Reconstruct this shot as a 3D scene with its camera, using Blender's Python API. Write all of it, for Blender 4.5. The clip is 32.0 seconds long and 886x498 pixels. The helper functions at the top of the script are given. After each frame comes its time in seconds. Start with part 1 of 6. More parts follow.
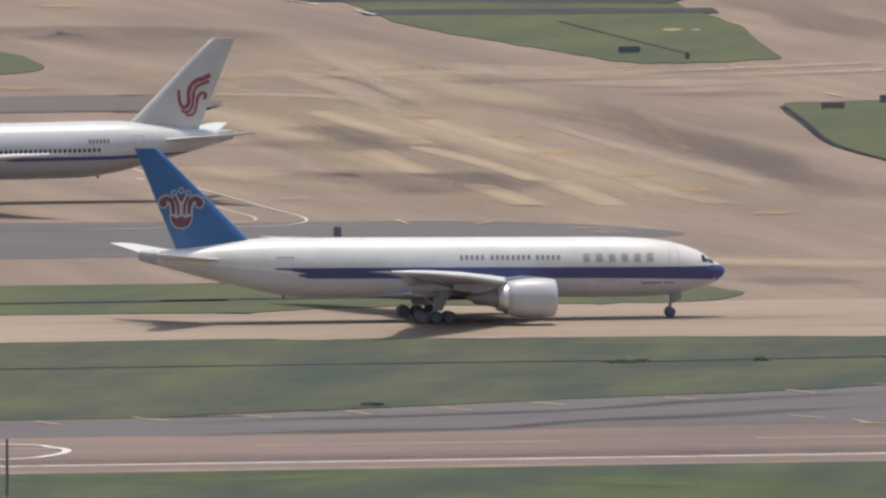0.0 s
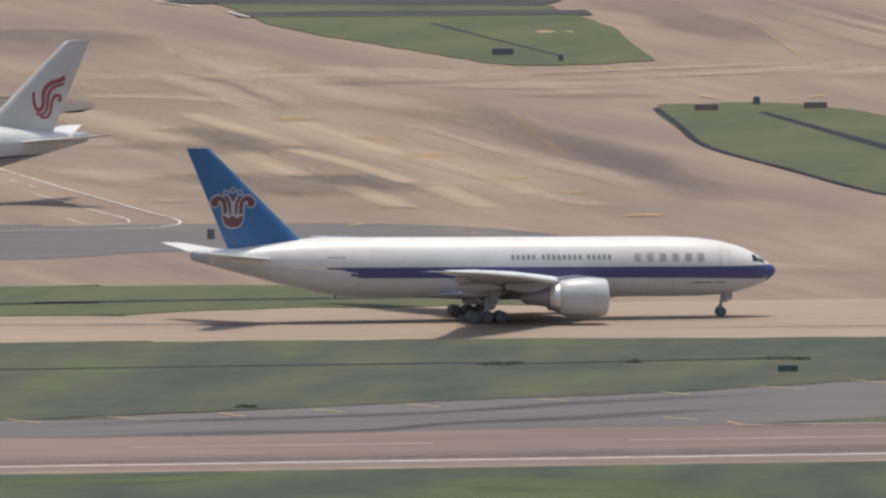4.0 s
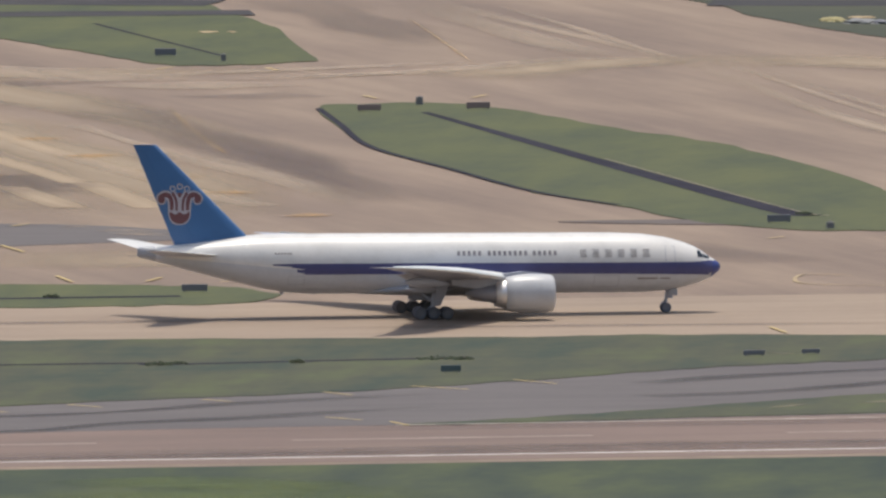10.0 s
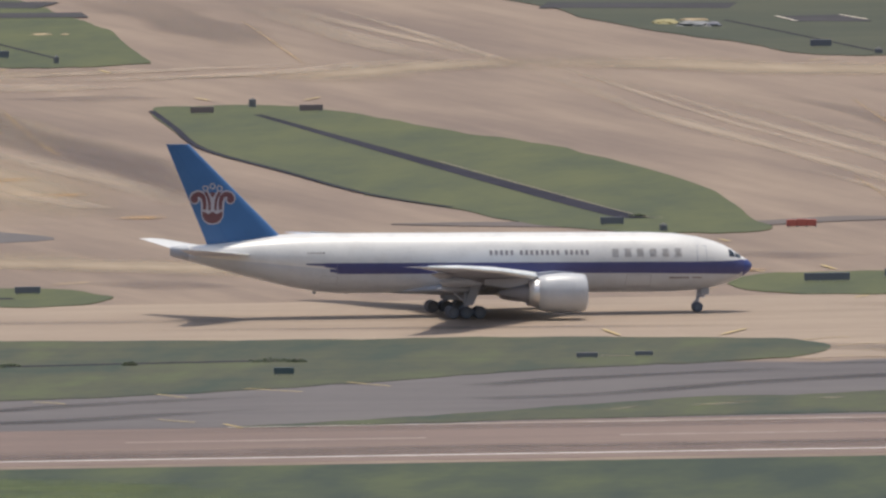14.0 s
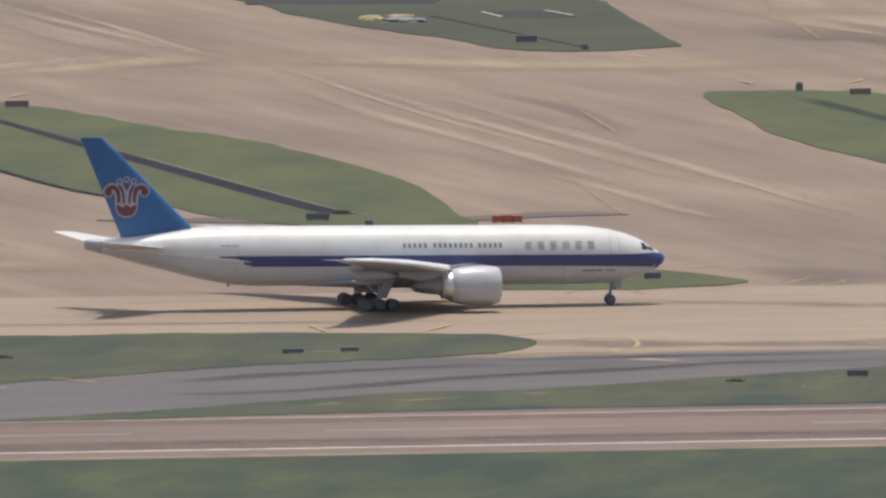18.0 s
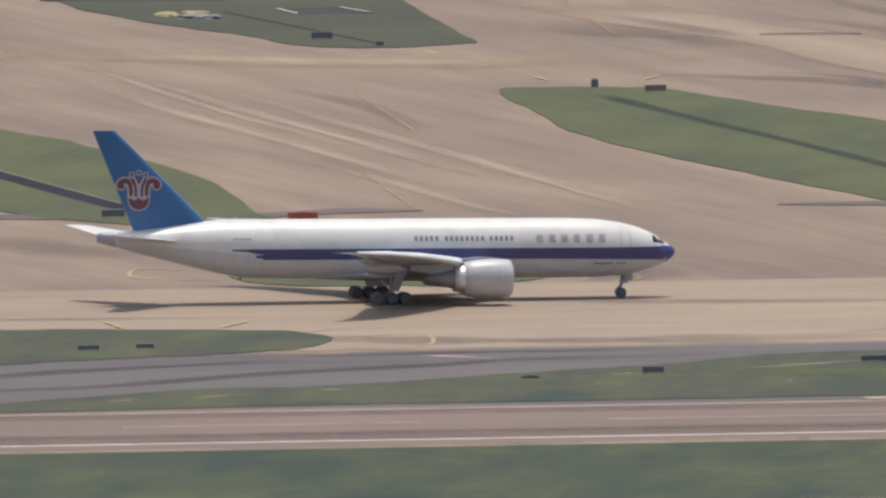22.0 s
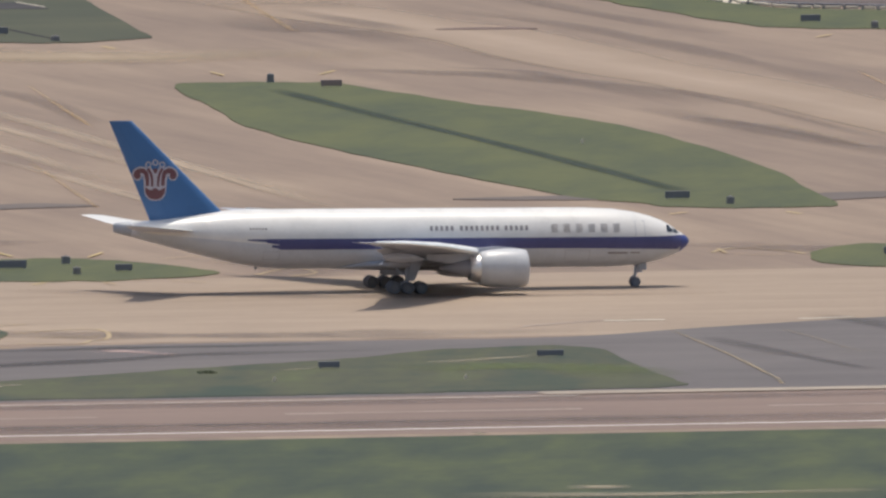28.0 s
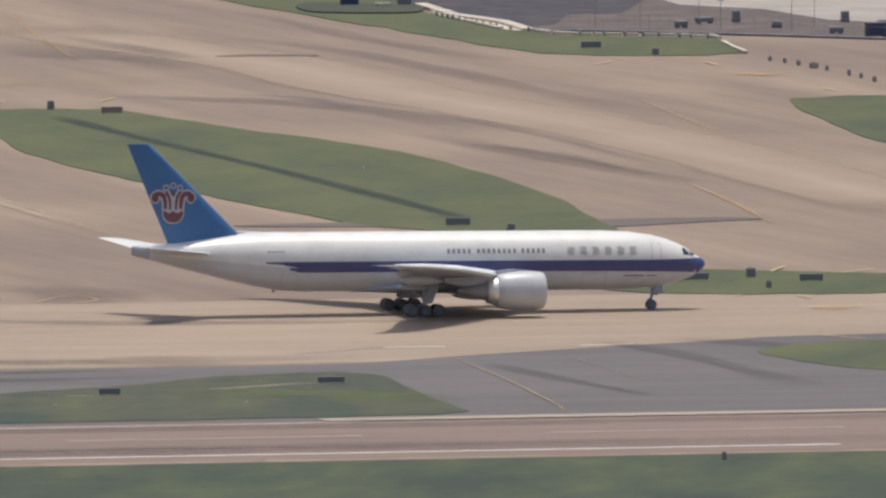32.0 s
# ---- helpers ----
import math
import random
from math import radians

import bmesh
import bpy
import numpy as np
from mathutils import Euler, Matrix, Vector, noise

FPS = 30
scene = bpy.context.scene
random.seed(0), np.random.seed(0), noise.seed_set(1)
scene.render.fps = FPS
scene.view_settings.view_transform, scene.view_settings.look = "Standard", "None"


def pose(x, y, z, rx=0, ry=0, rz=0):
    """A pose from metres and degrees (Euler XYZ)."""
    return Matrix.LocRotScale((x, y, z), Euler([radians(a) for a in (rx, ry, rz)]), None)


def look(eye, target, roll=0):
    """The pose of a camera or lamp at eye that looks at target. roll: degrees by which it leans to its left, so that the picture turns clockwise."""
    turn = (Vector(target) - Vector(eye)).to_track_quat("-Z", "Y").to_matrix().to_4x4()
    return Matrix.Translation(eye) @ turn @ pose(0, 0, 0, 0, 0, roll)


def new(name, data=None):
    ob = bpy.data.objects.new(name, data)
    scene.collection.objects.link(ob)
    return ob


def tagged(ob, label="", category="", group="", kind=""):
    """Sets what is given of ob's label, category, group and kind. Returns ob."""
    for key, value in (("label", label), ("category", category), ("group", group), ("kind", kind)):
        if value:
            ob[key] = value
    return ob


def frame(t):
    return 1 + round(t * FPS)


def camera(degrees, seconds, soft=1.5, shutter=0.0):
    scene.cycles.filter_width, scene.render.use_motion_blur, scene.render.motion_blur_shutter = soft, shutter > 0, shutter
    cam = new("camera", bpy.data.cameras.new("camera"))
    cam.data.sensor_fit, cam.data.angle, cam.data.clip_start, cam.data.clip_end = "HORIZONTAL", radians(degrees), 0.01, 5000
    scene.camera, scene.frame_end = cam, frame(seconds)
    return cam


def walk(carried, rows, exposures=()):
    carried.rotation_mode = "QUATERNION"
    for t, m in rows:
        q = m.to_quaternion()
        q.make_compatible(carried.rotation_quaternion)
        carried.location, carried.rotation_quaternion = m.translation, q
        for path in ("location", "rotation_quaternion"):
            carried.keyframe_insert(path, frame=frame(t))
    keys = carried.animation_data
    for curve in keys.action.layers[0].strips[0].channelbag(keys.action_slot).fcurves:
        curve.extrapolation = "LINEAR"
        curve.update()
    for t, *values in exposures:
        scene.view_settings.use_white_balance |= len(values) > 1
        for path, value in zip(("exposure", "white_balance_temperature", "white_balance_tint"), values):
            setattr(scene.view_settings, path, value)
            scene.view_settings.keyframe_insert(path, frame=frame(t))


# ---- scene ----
# A long lens on a hill, 208 m above an airfield, follows a taxiing freighter 3.4 km away.
EYE = (0.0, 0.0, 207.8)
HEADING = 11.66          # degrees by which the runway and taxiways run away to the right
SLOPE = math.tan(radians(HEADING))


def aim(pan, tilt):
    p, q = radians(pan), radians(tilt)
    d = Vector((math.sin(p) * math.cos(q), math.cos(p) * math.cos(q), math.sin(q)))
    return look(EYE, Vector(EYE) + 1000 * d, -0.17)


cam = camera(1.6, 32.0, soft=2.55)
walk(cam, [
    (0.0, aim(-1.3803, -3.4152)),
    (0.5, aim(-1.3840, -3.4133)),
    (1.0, aim(-1.3787, -3.4171)),
    (1.5, aim(-1.3665, -3.4172)),
    (1.6, aim(-1.3213, -3.4172)),
    (1.7, aim(-1.2200, -3.4172)),
    (1.8, aim(-1.1555, -3.4171)),
    (1.9, aim(-1.1390, -3.4171)),
    (2.0, aim(-1.1407, -3.4171)),
    (2.5, aim(-1.1443, -3.4112)),
    (4.5, aim(-1.1524, -3.4133)),
    (5.0, aim(-1.1356, -3.4339)),
    (5.3, aim(-1.0815, -3.4318)),
    (5.5, aim(-1.0200, -3.4305)),
    (5.6, aim(-0.9752, -3.4220)),
    (5.7, aim(-0.9507, -3.4176)),
    (5.8, aim(-0.9260, -3.4130)),
    (5.9, aim(-0.9177, -3.4090)),
    (6.0, aim(-0.9133, -3.4056)),
    (6.5, aim(-0.8916, -3.4215)),
    (7.0, aim(-0.8914, -3.4143)),
    (7.5, aim(-0.8781, -3.4118)),
    (7.8, aim(-0.8033, -3.4205)),
    (8.0, aim(-0.7769, -3.4270)),
    (8.5, aim(-0.7716, -3.4389)),
    (9.0, aim(-0.7072, -3.4108)),
    (9.5, aim(-0.6179, -3.4208)),
    (10.0, aim(-0.5414, -3.4135)),
    (10.5, aim(-0.4886, -3.4073)),
    (11.0, aim(-0.4426, -3.4074)),
    (11.5, aim(-0.3912, -3.4100)),
    (12.0, aim(-0.3488, -3.4133)),
    (12.5, aim(-0.2977, -3.4120)),
    (13.0, aim(-0.3030, -3.4168)),
    (13.5, aim(-0.2666, -3.4127)),
    (15.5, aim(-0.1191, -3.4083)),
    (16.0, aim(-0.0000, -3.4121)),
    (16.5, aim(0.0670, -3.4111)),
    (17.0, aim(0.1355, -3.4148)),
    (17.2, aim(0.1934, -3.4146)),
    (17.5, aim(0.2177, -3.4143)),
    (18.0, aim(0.2931, -3.4188)),
    (18.2, aim(0.3563, -3.4200)),
    (18.3, aim(0.3774, -3.4206)),
    (18.5, aim(0.3987, -3.4217)),
    (19.0, aim(0.4465, -3.4214)),
    (19.5, aim(0.4874, -3.4249)),
    (20.0, aim(0.5269, -3.4242)),
    (20.5, aim(0.5479, -3.4274)),
    (21.0, aim(0.5680, -3.4253)),
    (21.5, aim(0.6114, -3.4227)),
    (22.0, aim(0.6630, -3.4262)),
    (22.5, aim(0.6965, -3.4257)),
    (23.0, aim(0.7262, -3.4310)),
    (23.5, aim(0.7640, -3.4278)),
    (24.0, aim(0.7878, -3.4307)),
    (24.2, aim(0.8471, -3.4313)),
    (24.3, aim(0.8597, -3.4316)),
    (24.5, aim(0.8736, -3.4322)),
    (25.0, aim(0.8810, -3.4289)),
    (25.2, aim(0.8885, -3.4285)),
    (25.5, aim(0.9597, -3.4278)),
    (27.5, aim(1.1953, -3.4346)),
    (28.0, aim(1.2497, -3.4367)),
    (28.2, aim(1.2774, -3.4352)),
    (28.3, aim(1.3014, -3.4344)),
    (28.5, aim(1.3540, -3.4329)),
    (29.0, aim(1.4033, -3.4362)),
    (29.5, aim(1.4356, -3.4337)),
    (30.0, aim(1.4484, -3.4225)),
    (30.5, aim(1.4782, -3.4077)),
    (31.0, aim(1.5466, -3.3846)),
    (31.5, aim(1.5372, -3.3891)),
    (31.7, aim(1.5586, -3.3892)),
    (32.0, aim(1.6467, -3.3894))])

# ---- light ----
world = bpy.data.worlds.new("sky")
scene.world = world
world.use_nodes = True
wn = world.node_tree.nodes
sky = wn.new("ShaderNodeTexSky")
sky.sky_type = "NISHITA"
sky.sun_disc = False
sky.sun_elevation = radians(80)
sky.sun_rotation = radians(12)
sky.dust_density = 3.5
sky.air_density = 1.25
world.node_tree.links.new(sky.outputs["Color"], wn["Background"].inputs["Color"])
wn["Background"].inputs["Strength"].default_value = 0.15
sun = new("sun", bpy.data.lights.new("sun", "SUN"))
sun.data.energy = 3.3
sun.data.angle = radians(0.5)
sun.data.color = (1.0, 0.945, 0.835)
sun.matrix_world = look((70, 330, 2000), (0, 0, 0))
scene.view_settings.exposure = -0.38


# ---- materials ----
def paint(name, dark, light, coarse=0.05, fine=0.8, rough=0.8, metal=0.0, bump=0.0, place="Position", stretch=(1, 1, 1), turn=0.0,
          spread=(0.35, 0.65), grain=0.25):
    """A surface whose colour drifts between two tones at a coarse and a fine scale (per metre)."""
    m = bpy.data.materials.new(name)
    m.use_nodes = True
    t = m.node_tree
    n, l = t.nodes, t.links
    b = n["Principled BSDF"]
    if place == "Position":
        src = n.new("ShaderNodeNewGeometry").outputs["Position"]
    else:
        src = n.new("ShaderNodeTexCoord").outputs["Object"]
    mp = n.new("ShaderNodeMapping")
    mp.inputs["Rotation"].default_value = (0, 0, -radians(turn))
    mp.inputs["Scale"].default_value = stretch
    l.new(src, mp.inputs["Vector"])
    big = n.new("ShaderNodeTexNoise")
    big.inputs["Scale"].default_value = coarse
    big.inputs["Detail"].default_value = 6
    big.inputs["Roughness"].default_value = 0.6
    small = n.new("ShaderNodeTexNoise")
    small.inputs["Scale"].default_value = fine
    small.inputs["Detail"].default_value = 4
    l.new(mp.outputs["Vector"], big.inputs["Vector"])
    l.new(mp.outputs["Vector"], small.inputs["Vector"])
    mixf = n.new("ShaderNodeMix")
    mixf.inputs["Factor"].default_value = grain
    l.new(big.outputs["Fac"], mixf.inputs["A"])
    l.new(small.outputs["Fac"], mixf.inputs["B"])
    r = n.new("ShaderNodeValToRGB")
    r.color_ramp.elements[0].position, r.color_ramp.elements[1].position = spread
    r.color_ramp.elements[0].color = (*dark, 1)
    r.color_ramp.elements[1].color = (*light, 1)
    l.new(mixf.outputs["Result"], r.inputs["Fac"])
    l.new(r.outputs["Color"], b.inputs["Base Color"])
    b.inputs["Roughness"].default_value = rough
    b.inputs["Metallic"].default_value = metal
    if bump:
        bp = n.new("ShaderNodeBump")
        bp.inputs["Strength"].default_value = bump
        bp.inputs["Distance"].default_value = 0.05
        l.new(small.outputs["Fac"], bp.inputs["Height"])
        l.new(bp.outputs["Normal"], b.inputs["Normal"])
    return m


def plain(name, colour, rough=0.5, metal=0.0, coat=0.0):
    """Paint, rubber or metal with a little soiling."""
    d = tuple(c * 0.86 for c in colour)
    m = paint(name, d, colour, 0.35, 3.0, rough, metal, place="Object", spread=(0.3, 0.55))
    m.node_tree.nodes["Principled BSDF"].inputs["Coat Weight"].default_value = coat
    return m


def layered(name, tones, angle, rough=0.9, streaky=0.36, grain=0.2, spread=(0.37, 0.63), blot=(0.022, HEADING, 1.6, 5)):
    """Old concrete: broad stains, rubbed streaks along the traffic's way, and fine grain."""
    m = bpy.data.materials.new(name)
    m.use_nodes = True
    t = m.node_tree
    n, l = t.nodes, t.links
    b = n["Principled BSDF"]
    pos = n.new("ShaderNodeNewGeometry").outputs["Position"]

    def field(scale, turn, stretch, detail, seed):
        mp = n.new("ShaderNodeMapping")
        mp.vector_type = "TEXTURE"
        mp.inputs["Location"].default_value = (seed * 37.0, seed * 91.0, 0)
        mp.inputs["Rotation"].default_value = (0, 0, radians(turn))
        mp.inputs["Scale"].default_value = (stretch, 1, 1)
        l.new(pos, mp.inputs["Vector"])
        x = n.new("ShaderNodeTexNoise")
        x.inputs["Scale"].default_value = scale
        x.inputs["Detail"].default_value = detail
        x.inputs["Roughness"].default_value = 0.62
        l.new(mp.outputs["Vector"], x.inputs["Vector"])
        return x.outputs["Fac"]

    def blend(a, c, f):
        x = n.new("ShaderNodeMix")
        x.inputs["Factor"].default_value = f
        l.new(a, x.inputs["A"])
        l.new(c, x.inputs["B"])
        return x.outputs["Result"]

    stains = field(*blot, 1)
    streaks = field(0.17, angle, 7.0, 2, 2)
    fine = field(1.1, HEADING, 2.0, 5, 3)
    f = blend(blend(stains, streaks, streaky), fine, grain)
    r = n.new("ShaderNodeValToRGB")
    els = r.color_ramp.elements
    els[0].position, els[1].position = spread
    els[0].color, els[1].color = (*tones[0], 1), (*tones[2], 1)
    mid = els.new(0.5)
    mid.color = (*tones[1], 1)
    l.new(f, r.inputs["Fac"])
    l.new(r.outputs["Color"], b.inputs["Base Color"])
    b.inputs["Roughness"].default_value = rough
    return m


def apron_concrete(name, tones, angle, spread=(0.40, 0.60)):
    """Old apron concrete: wheel-swept lanes at two widths along one way, broad stains across them, and fine grain."""
    m = bpy.data.materials.new(name)
    m.use_nodes = True
    n, l = m.node_tree.nodes, m.node_tree.links
    pos = n.new("ShaderNodeNewGeometry").outputs["Position"]
    total = None
    for scale, turn, stretch, detail, seed, share in ((0.040, angle, 4.5, 4, 1, 1.0), (0.085, angle, 11.0, 3, 2, 0.42), (0.30, angle, 18.0, 2, 4, 0.15), (1.1, HEADING, 2.0, 5, 3, 0.14)):
        mp = n.new("ShaderNodeMapping")
        mp.vector_type = "TEXTURE"
        mp.inputs["Location"].default_value = (seed * 37.0, seed * 91.0, 0)
        mp.inputs["Rotation"].default_value = (0, 0, radians(turn))
        mp.inputs["Scale"].default_value = (stretch, 1, 1)
        l.new(pos, mp.inputs["Vector"])
        x = n.new("ShaderNodeTexNoise")
        x.inputs["Scale"].default_value = scale
        x.inputs["Detail"].default_value = detail
        x.inputs["Roughness"].default_value = 0.6
        l.new(mp.outputs["Vector"], x.inputs["Vector"])
        if total is None:
            total = x.outputs["Fac"]
            continue
        mix = n.new("ShaderNodeMix")
        mix.inputs["Factor"].default_value = share
        l.new(total, mix.inputs["A"])
        l.new(x.outputs["Fac"], mix.inputs["B"])
        total = mix.outputs["Result"]
    r = n.new("ShaderNodeValToRGB")
    els = r.color_ramp.elements
    els[0].position, els[1].position = spread
    els[0].color, els[1].color = (*tones[0], 1), (*tones[2], 1)
    els.new(0.5).color = (*tones[1], 1)
    l.new(total, r.inputs["Fac"])
    b = n["Principled BSDF"]
    l.new(r.outputs["Color"], b.inputs["Base Color"])
    b.inputs["Roughness"].default_value = 0.9
    return m


CONCRETE = apron_concrete("aged_concrete", ((0.192, 0.140, 0.112), (0.246, 0.180, 0.138), (0.312, 0.232, 0.172)), -76.5)
BLOTCH = (0.075, 84.0, 3.5, 4)      # tufts and mown patches, longer away from the runway than along it
TAXI_CONCRETE = layered("taxiway_concrete", ((0.270, 0.204, 0.155), (0.328, 0.250, 0.188), (0.388, 0.298, 0.220)), HEADING)
RUNWAY = layered("runway_surface", ((0.174, 0.123, 0.105), (0.212, 0.150, 0.126), (0.248, 0.178, 0.146)), HEADING)
ASPHALT = layered("grey_asphalt", ((0.108, 0.094, 0.095), (0.135, 0.119, 0.117), (0.162, 0.142, 0.137)), HEADING)
DARK_STRIP = layered("dark_strip", ((0.112, 0.090, 0.084), (0.135, 0.110, 0.100), (0.163, 0.132, 0.118)), HEADING)
GRASS = layered("mown_grass", ((0.058, 0.072, 0.042), (0.088, 0.098, 0.045), (0.114, 0.121, 0.049)), HEADING, 0.95, 0.12, 0.3, (0.36, 0.64), BLOTCH)
FIELD = layered("near_field_grass", ((0.036, 0.050, 0.036), (0.054, 0.068, 0.039), (0.080, 0.094, 0.042)), HEADING, 0.95, 0.10, 0.2, (0.40, 0.60), BLOTCH)
GRASS_A = layered("dull_mottled_grass", ((0.040, 0.058, 0.042), (0.074, 0.076, 0.047), (0.094, 0.106, 0.048)), HEADING, 0.95, 0.2, 0.2, (0.40, 0.61), BLOTCH)
GRASS_B = layered("rough_grass", ((0.048, 0.057, 0.039), (0.063, 0.068, 0.044), (0.082, 0.083, 0.051)), HEADING, 0.95, 0.25)
DITCH = paint("ditch_shade", (0.042, 0.042, 0.055), (0.062, 0.061, 0.078), 0.1, 0.7, 0.95)
DARK_ROAD = paint("dark_service_road", (0.062, 0.06, 0.065), (0.09, 0.085, 0.09), 0.1, 0.7, 0.95)
for m, gloss in ((DITCH, 0.0), (DARK_ROAD, 0.1)):
    m.node_tree.nodes["Principled BSDF"].inputs["Specular IOR Level"].default_value = gloss
YELLOW = paint("yellow_line", (0.45, 0.33, 0.14), (0.60, 0.45, 0.20), 0.3, 2.0, 0.7)
FADED = paint("faded_yellow", (0.38, 0.285, 0.17), (0.46, 0.345, 0.20), 0.2, 1.2, 0.8)
WORN_PALE = paint("worn_pale_paint", (0.27, 0.20, 0.17), (0.44, 0.37, 0.32), 0.12, 1.5, 0.85)
EDGE_PAINT = paint("dirty_white_line", (0.40, 0.35, 0.31), (0.64, 0.59, 0.53), 0.12, 1.2, 0.8)
WHITE_LINE = paint("white_line", (0.66, 0.62, 0.57), (0.84, 0.80, 0.75), 0.15, 1.0, 0.7)
EDGE_TAN = paint("tan_edge_concrete", (0.32, 0.262, 0.21), (0.41, 0.34, 0.275), 0.1, 1.0, 0.85)
PALE = paint("pale_concrete", (0.50, 0.44, 0.36), (0.62, 0.55, 0.45), 0.1, 1.0, 0.85)
AIR_WHITE = plain("white_aircraft_paint", (0.79, 0.765, 0.73), 0.38, coat=0.2)
# pearl white, greyed to hold the shade and haze on the airliner's side
LINER_WHITE = plain("pearl_white_shaded", (0.66, 0.66, 0.65), 0.35)
AIR_GREY = plain("grey_aircraft_paint", (0.40, 0.41, 0.45), 0.4)
WING_GREY = plain("wing_grey", (0.46, 0.48, 0.55), 0.45)
NACELLE = plain("nacelle_grey", (0.60, 0.60, 0.61), 0.38)
SLAT = plain("slat_paint", (0.88, 0.89, 0.88), 0.32)
BLUE_FIN = plain("blue_fin_paint", (0.055, 0.155, 0.35), 0.42)
BLUE_STRIPE = plain("dark_blue_stripe_paint", (0.072, 0.076, 0.205), 0.38)
NOSE_BLUE = plain("blue_nose_paint", (0.045, 0.065, 0.25), 0.35)
BROWN_PATCH = paint("brown_patch", (0.15, 0.10, 0.09), (0.20, 0.14, 0.12), 0.3, 2.0, 0.95)
RED = plain("logo_red", (0.165, 0.066, 0.073), 0.5)
RED_B = plain("bright_logo_red", (0.31, 0.065, 0.08), 0.5)
OUTLINE = plain("logo_outline", (0.46, 0.43, 0.47), 0.55)
LETTER = plain("dark_lettering", (0.20, 0.17, 0.175), 0.5)
DARK_METAL = plain("exhaust_metal", (0.34, 0.33, 0.36), 0.5, 0.2)
RUBBER = plain("tyre_rubber", (0.17, 0.175, 0.205), 0.85)
STRUT = plain("gear_strut", (0.42, 0.44, 0.52), 0.45, 0.1)
GLASS = plain("cockpit_glass", (0.03, 0.035, 0.045), 0.08)
SIGN_BACK = plain("sign_back", (0.20, 0.20, 0.225), 0.65)
SIGN_BROWN = plain("sign_brown", (0.30, 0.225, 0.215), 0.6)
SIGN_TEAL = plain("sign_teal", (0.10, 0.14, 0.15), 0.5)
CABINET = plain("cabinet_paint", (0.22, 0.21, 0.22), 0.6)
BELLY = plain("belly_grey", (0.58, 0.60, 0.645), 0.38)
RED_BOARD = plain("red_board", (0.50, 0.13, 0.10), 0.6)
CORE = plain("exhaust_core", (0.97, 0.94, 0.93), 0.46, 0.9)
STEEL = plain("galvanised_steel", (0.30, 0.29, 0.28), 0.6, 0.1)


def stain_paint(name, colour, strength=0.8, rub=0.65, turn=-76.5, stretch=14.0, scale=0.22):
    """Rubbed-in dirt or wear that fades out at its borders and is broken up by grain."""
    m = paint(name, tuple(c * 0.9 for c in colour), colour, 0.06, 0.9, 0.9)
    t = m.node_tree
    n, l = t.nodes, t.links
    out = n["Material Output"]
    clear = n.new("ShaderNodeBsdfTransparent")
    mix = n.new("ShaderNodeMixShader")
    fade = n.new("ShaderNodeAttribute")
    fade.attribute_name = "fade"
    mp = n.new("ShaderNodeMapping")
    mp.vector_type = "TEXTURE"
    mp.inputs["Rotation"].default_value = (0, 0, radians(turn))
    mp.inputs["Scale"].default_value = (stretch, 1, 1)
    l.new(n.new("ShaderNodeNewGeometry").outputs["Position"], mp.inputs["Vector"])
    grain = n.new("ShaderNodeTexNoise")
    grain.inputs["Scale"].default_value = scale
    grain.inputs["Detail"].default_value = 4
    l.new(mp.outputs["Vector"], grain.inputs["Vector"])
    rng = n.new("ShaderNodeMapRange")
    rng.inputs["From Min"].default_value, rng.inputs["From Max"].default_value = 0.32, 0.62
    rng.inputs["To Min"].default_value, rng.inputs["To Max"].default_value = rub, 1.0
    l.new(grain.outputs["Fac"], rng.inputs["Value"])
    mul = n.new("ShaderNodeMath")
    mul.operation = "MULTIPLY"
    l.new(fade.outputs["Fac"], mul.inputs[0])
    l.new(rng.outputs["Result"], mul.inputs[1])
    mul2 = n.new("ShaderNodeMath")
    mul2.operation = "MULTIPLY"
    mul2.inputs[1].default_value = strength
    l.new(mul.outputs[0], mul2.inputs[0])
    l.new(mul2.outputs[0], mix.inputs["Fac"])
    l.new(clear.outputs[0], mix.inputs[1])
    l.new(n["Principled BSDF"].outputs[0], mix.inputs[2])
    l.new(mix.outputs[0], out.inputs["Surface"])
    return m


LIGHT_WEAR = stain_paint("light_wear", (0.51, 0.39, 0.27), 0.82, 0.78)
BAND = stain_paint("pale_band", (0.395, 0.298, 0.226), 0.95, 0.92)
TAN = stain_paint("tan_wear", (0.44, 0.342, 0.240), 0.85, 0.8)
BROAD_DARK = stain_paint("broad_dirt", (0.19, 0.15, 0.135), 0.45)
BLEACH = stain_paint("bleached_concrete", (0.42, 0.325, 0.24), 0.42, 0.8)
SOFT_WEAR = stain_paint("soft_wear", (0.50, 0.395, 0.30), 0.6)
SWEPT = stain_paint("swept_concrete", (0.49, 0.385, 0.29), 0.75, 0.75)
DARK_WEAR = stain_paint("dark_wear", (0.19, 0.15, 0.14), 0.36)
RUBBER_WEAR = stain_paint("rubber_wear", (0.085, 0.076, 0.078), 0.6, turn=HEADING, stretch=5)
FAINT_RUBBER = stain_paint("faint_rubber", (0.085, 0.076, 0.078), 0.36, 0.4)
ORANGE_WEAR = stain_paint("orange_wear", (0.54, 0.335, 0.15), 0.7, 0.35)
YELLOW_WEAR = stain_paint("yellow_wear", (0.36, 0.28, 0.17), 0.8, 0.4)
WORN_LINE = stain_paint("worn_line", (0.53, 0.355, 0.18), 0.5, 0.4)
PINK = stain_paint("pink_paint", (0.50, 0.36, 0.33), 0.9, 0.2, HEADING, 3)
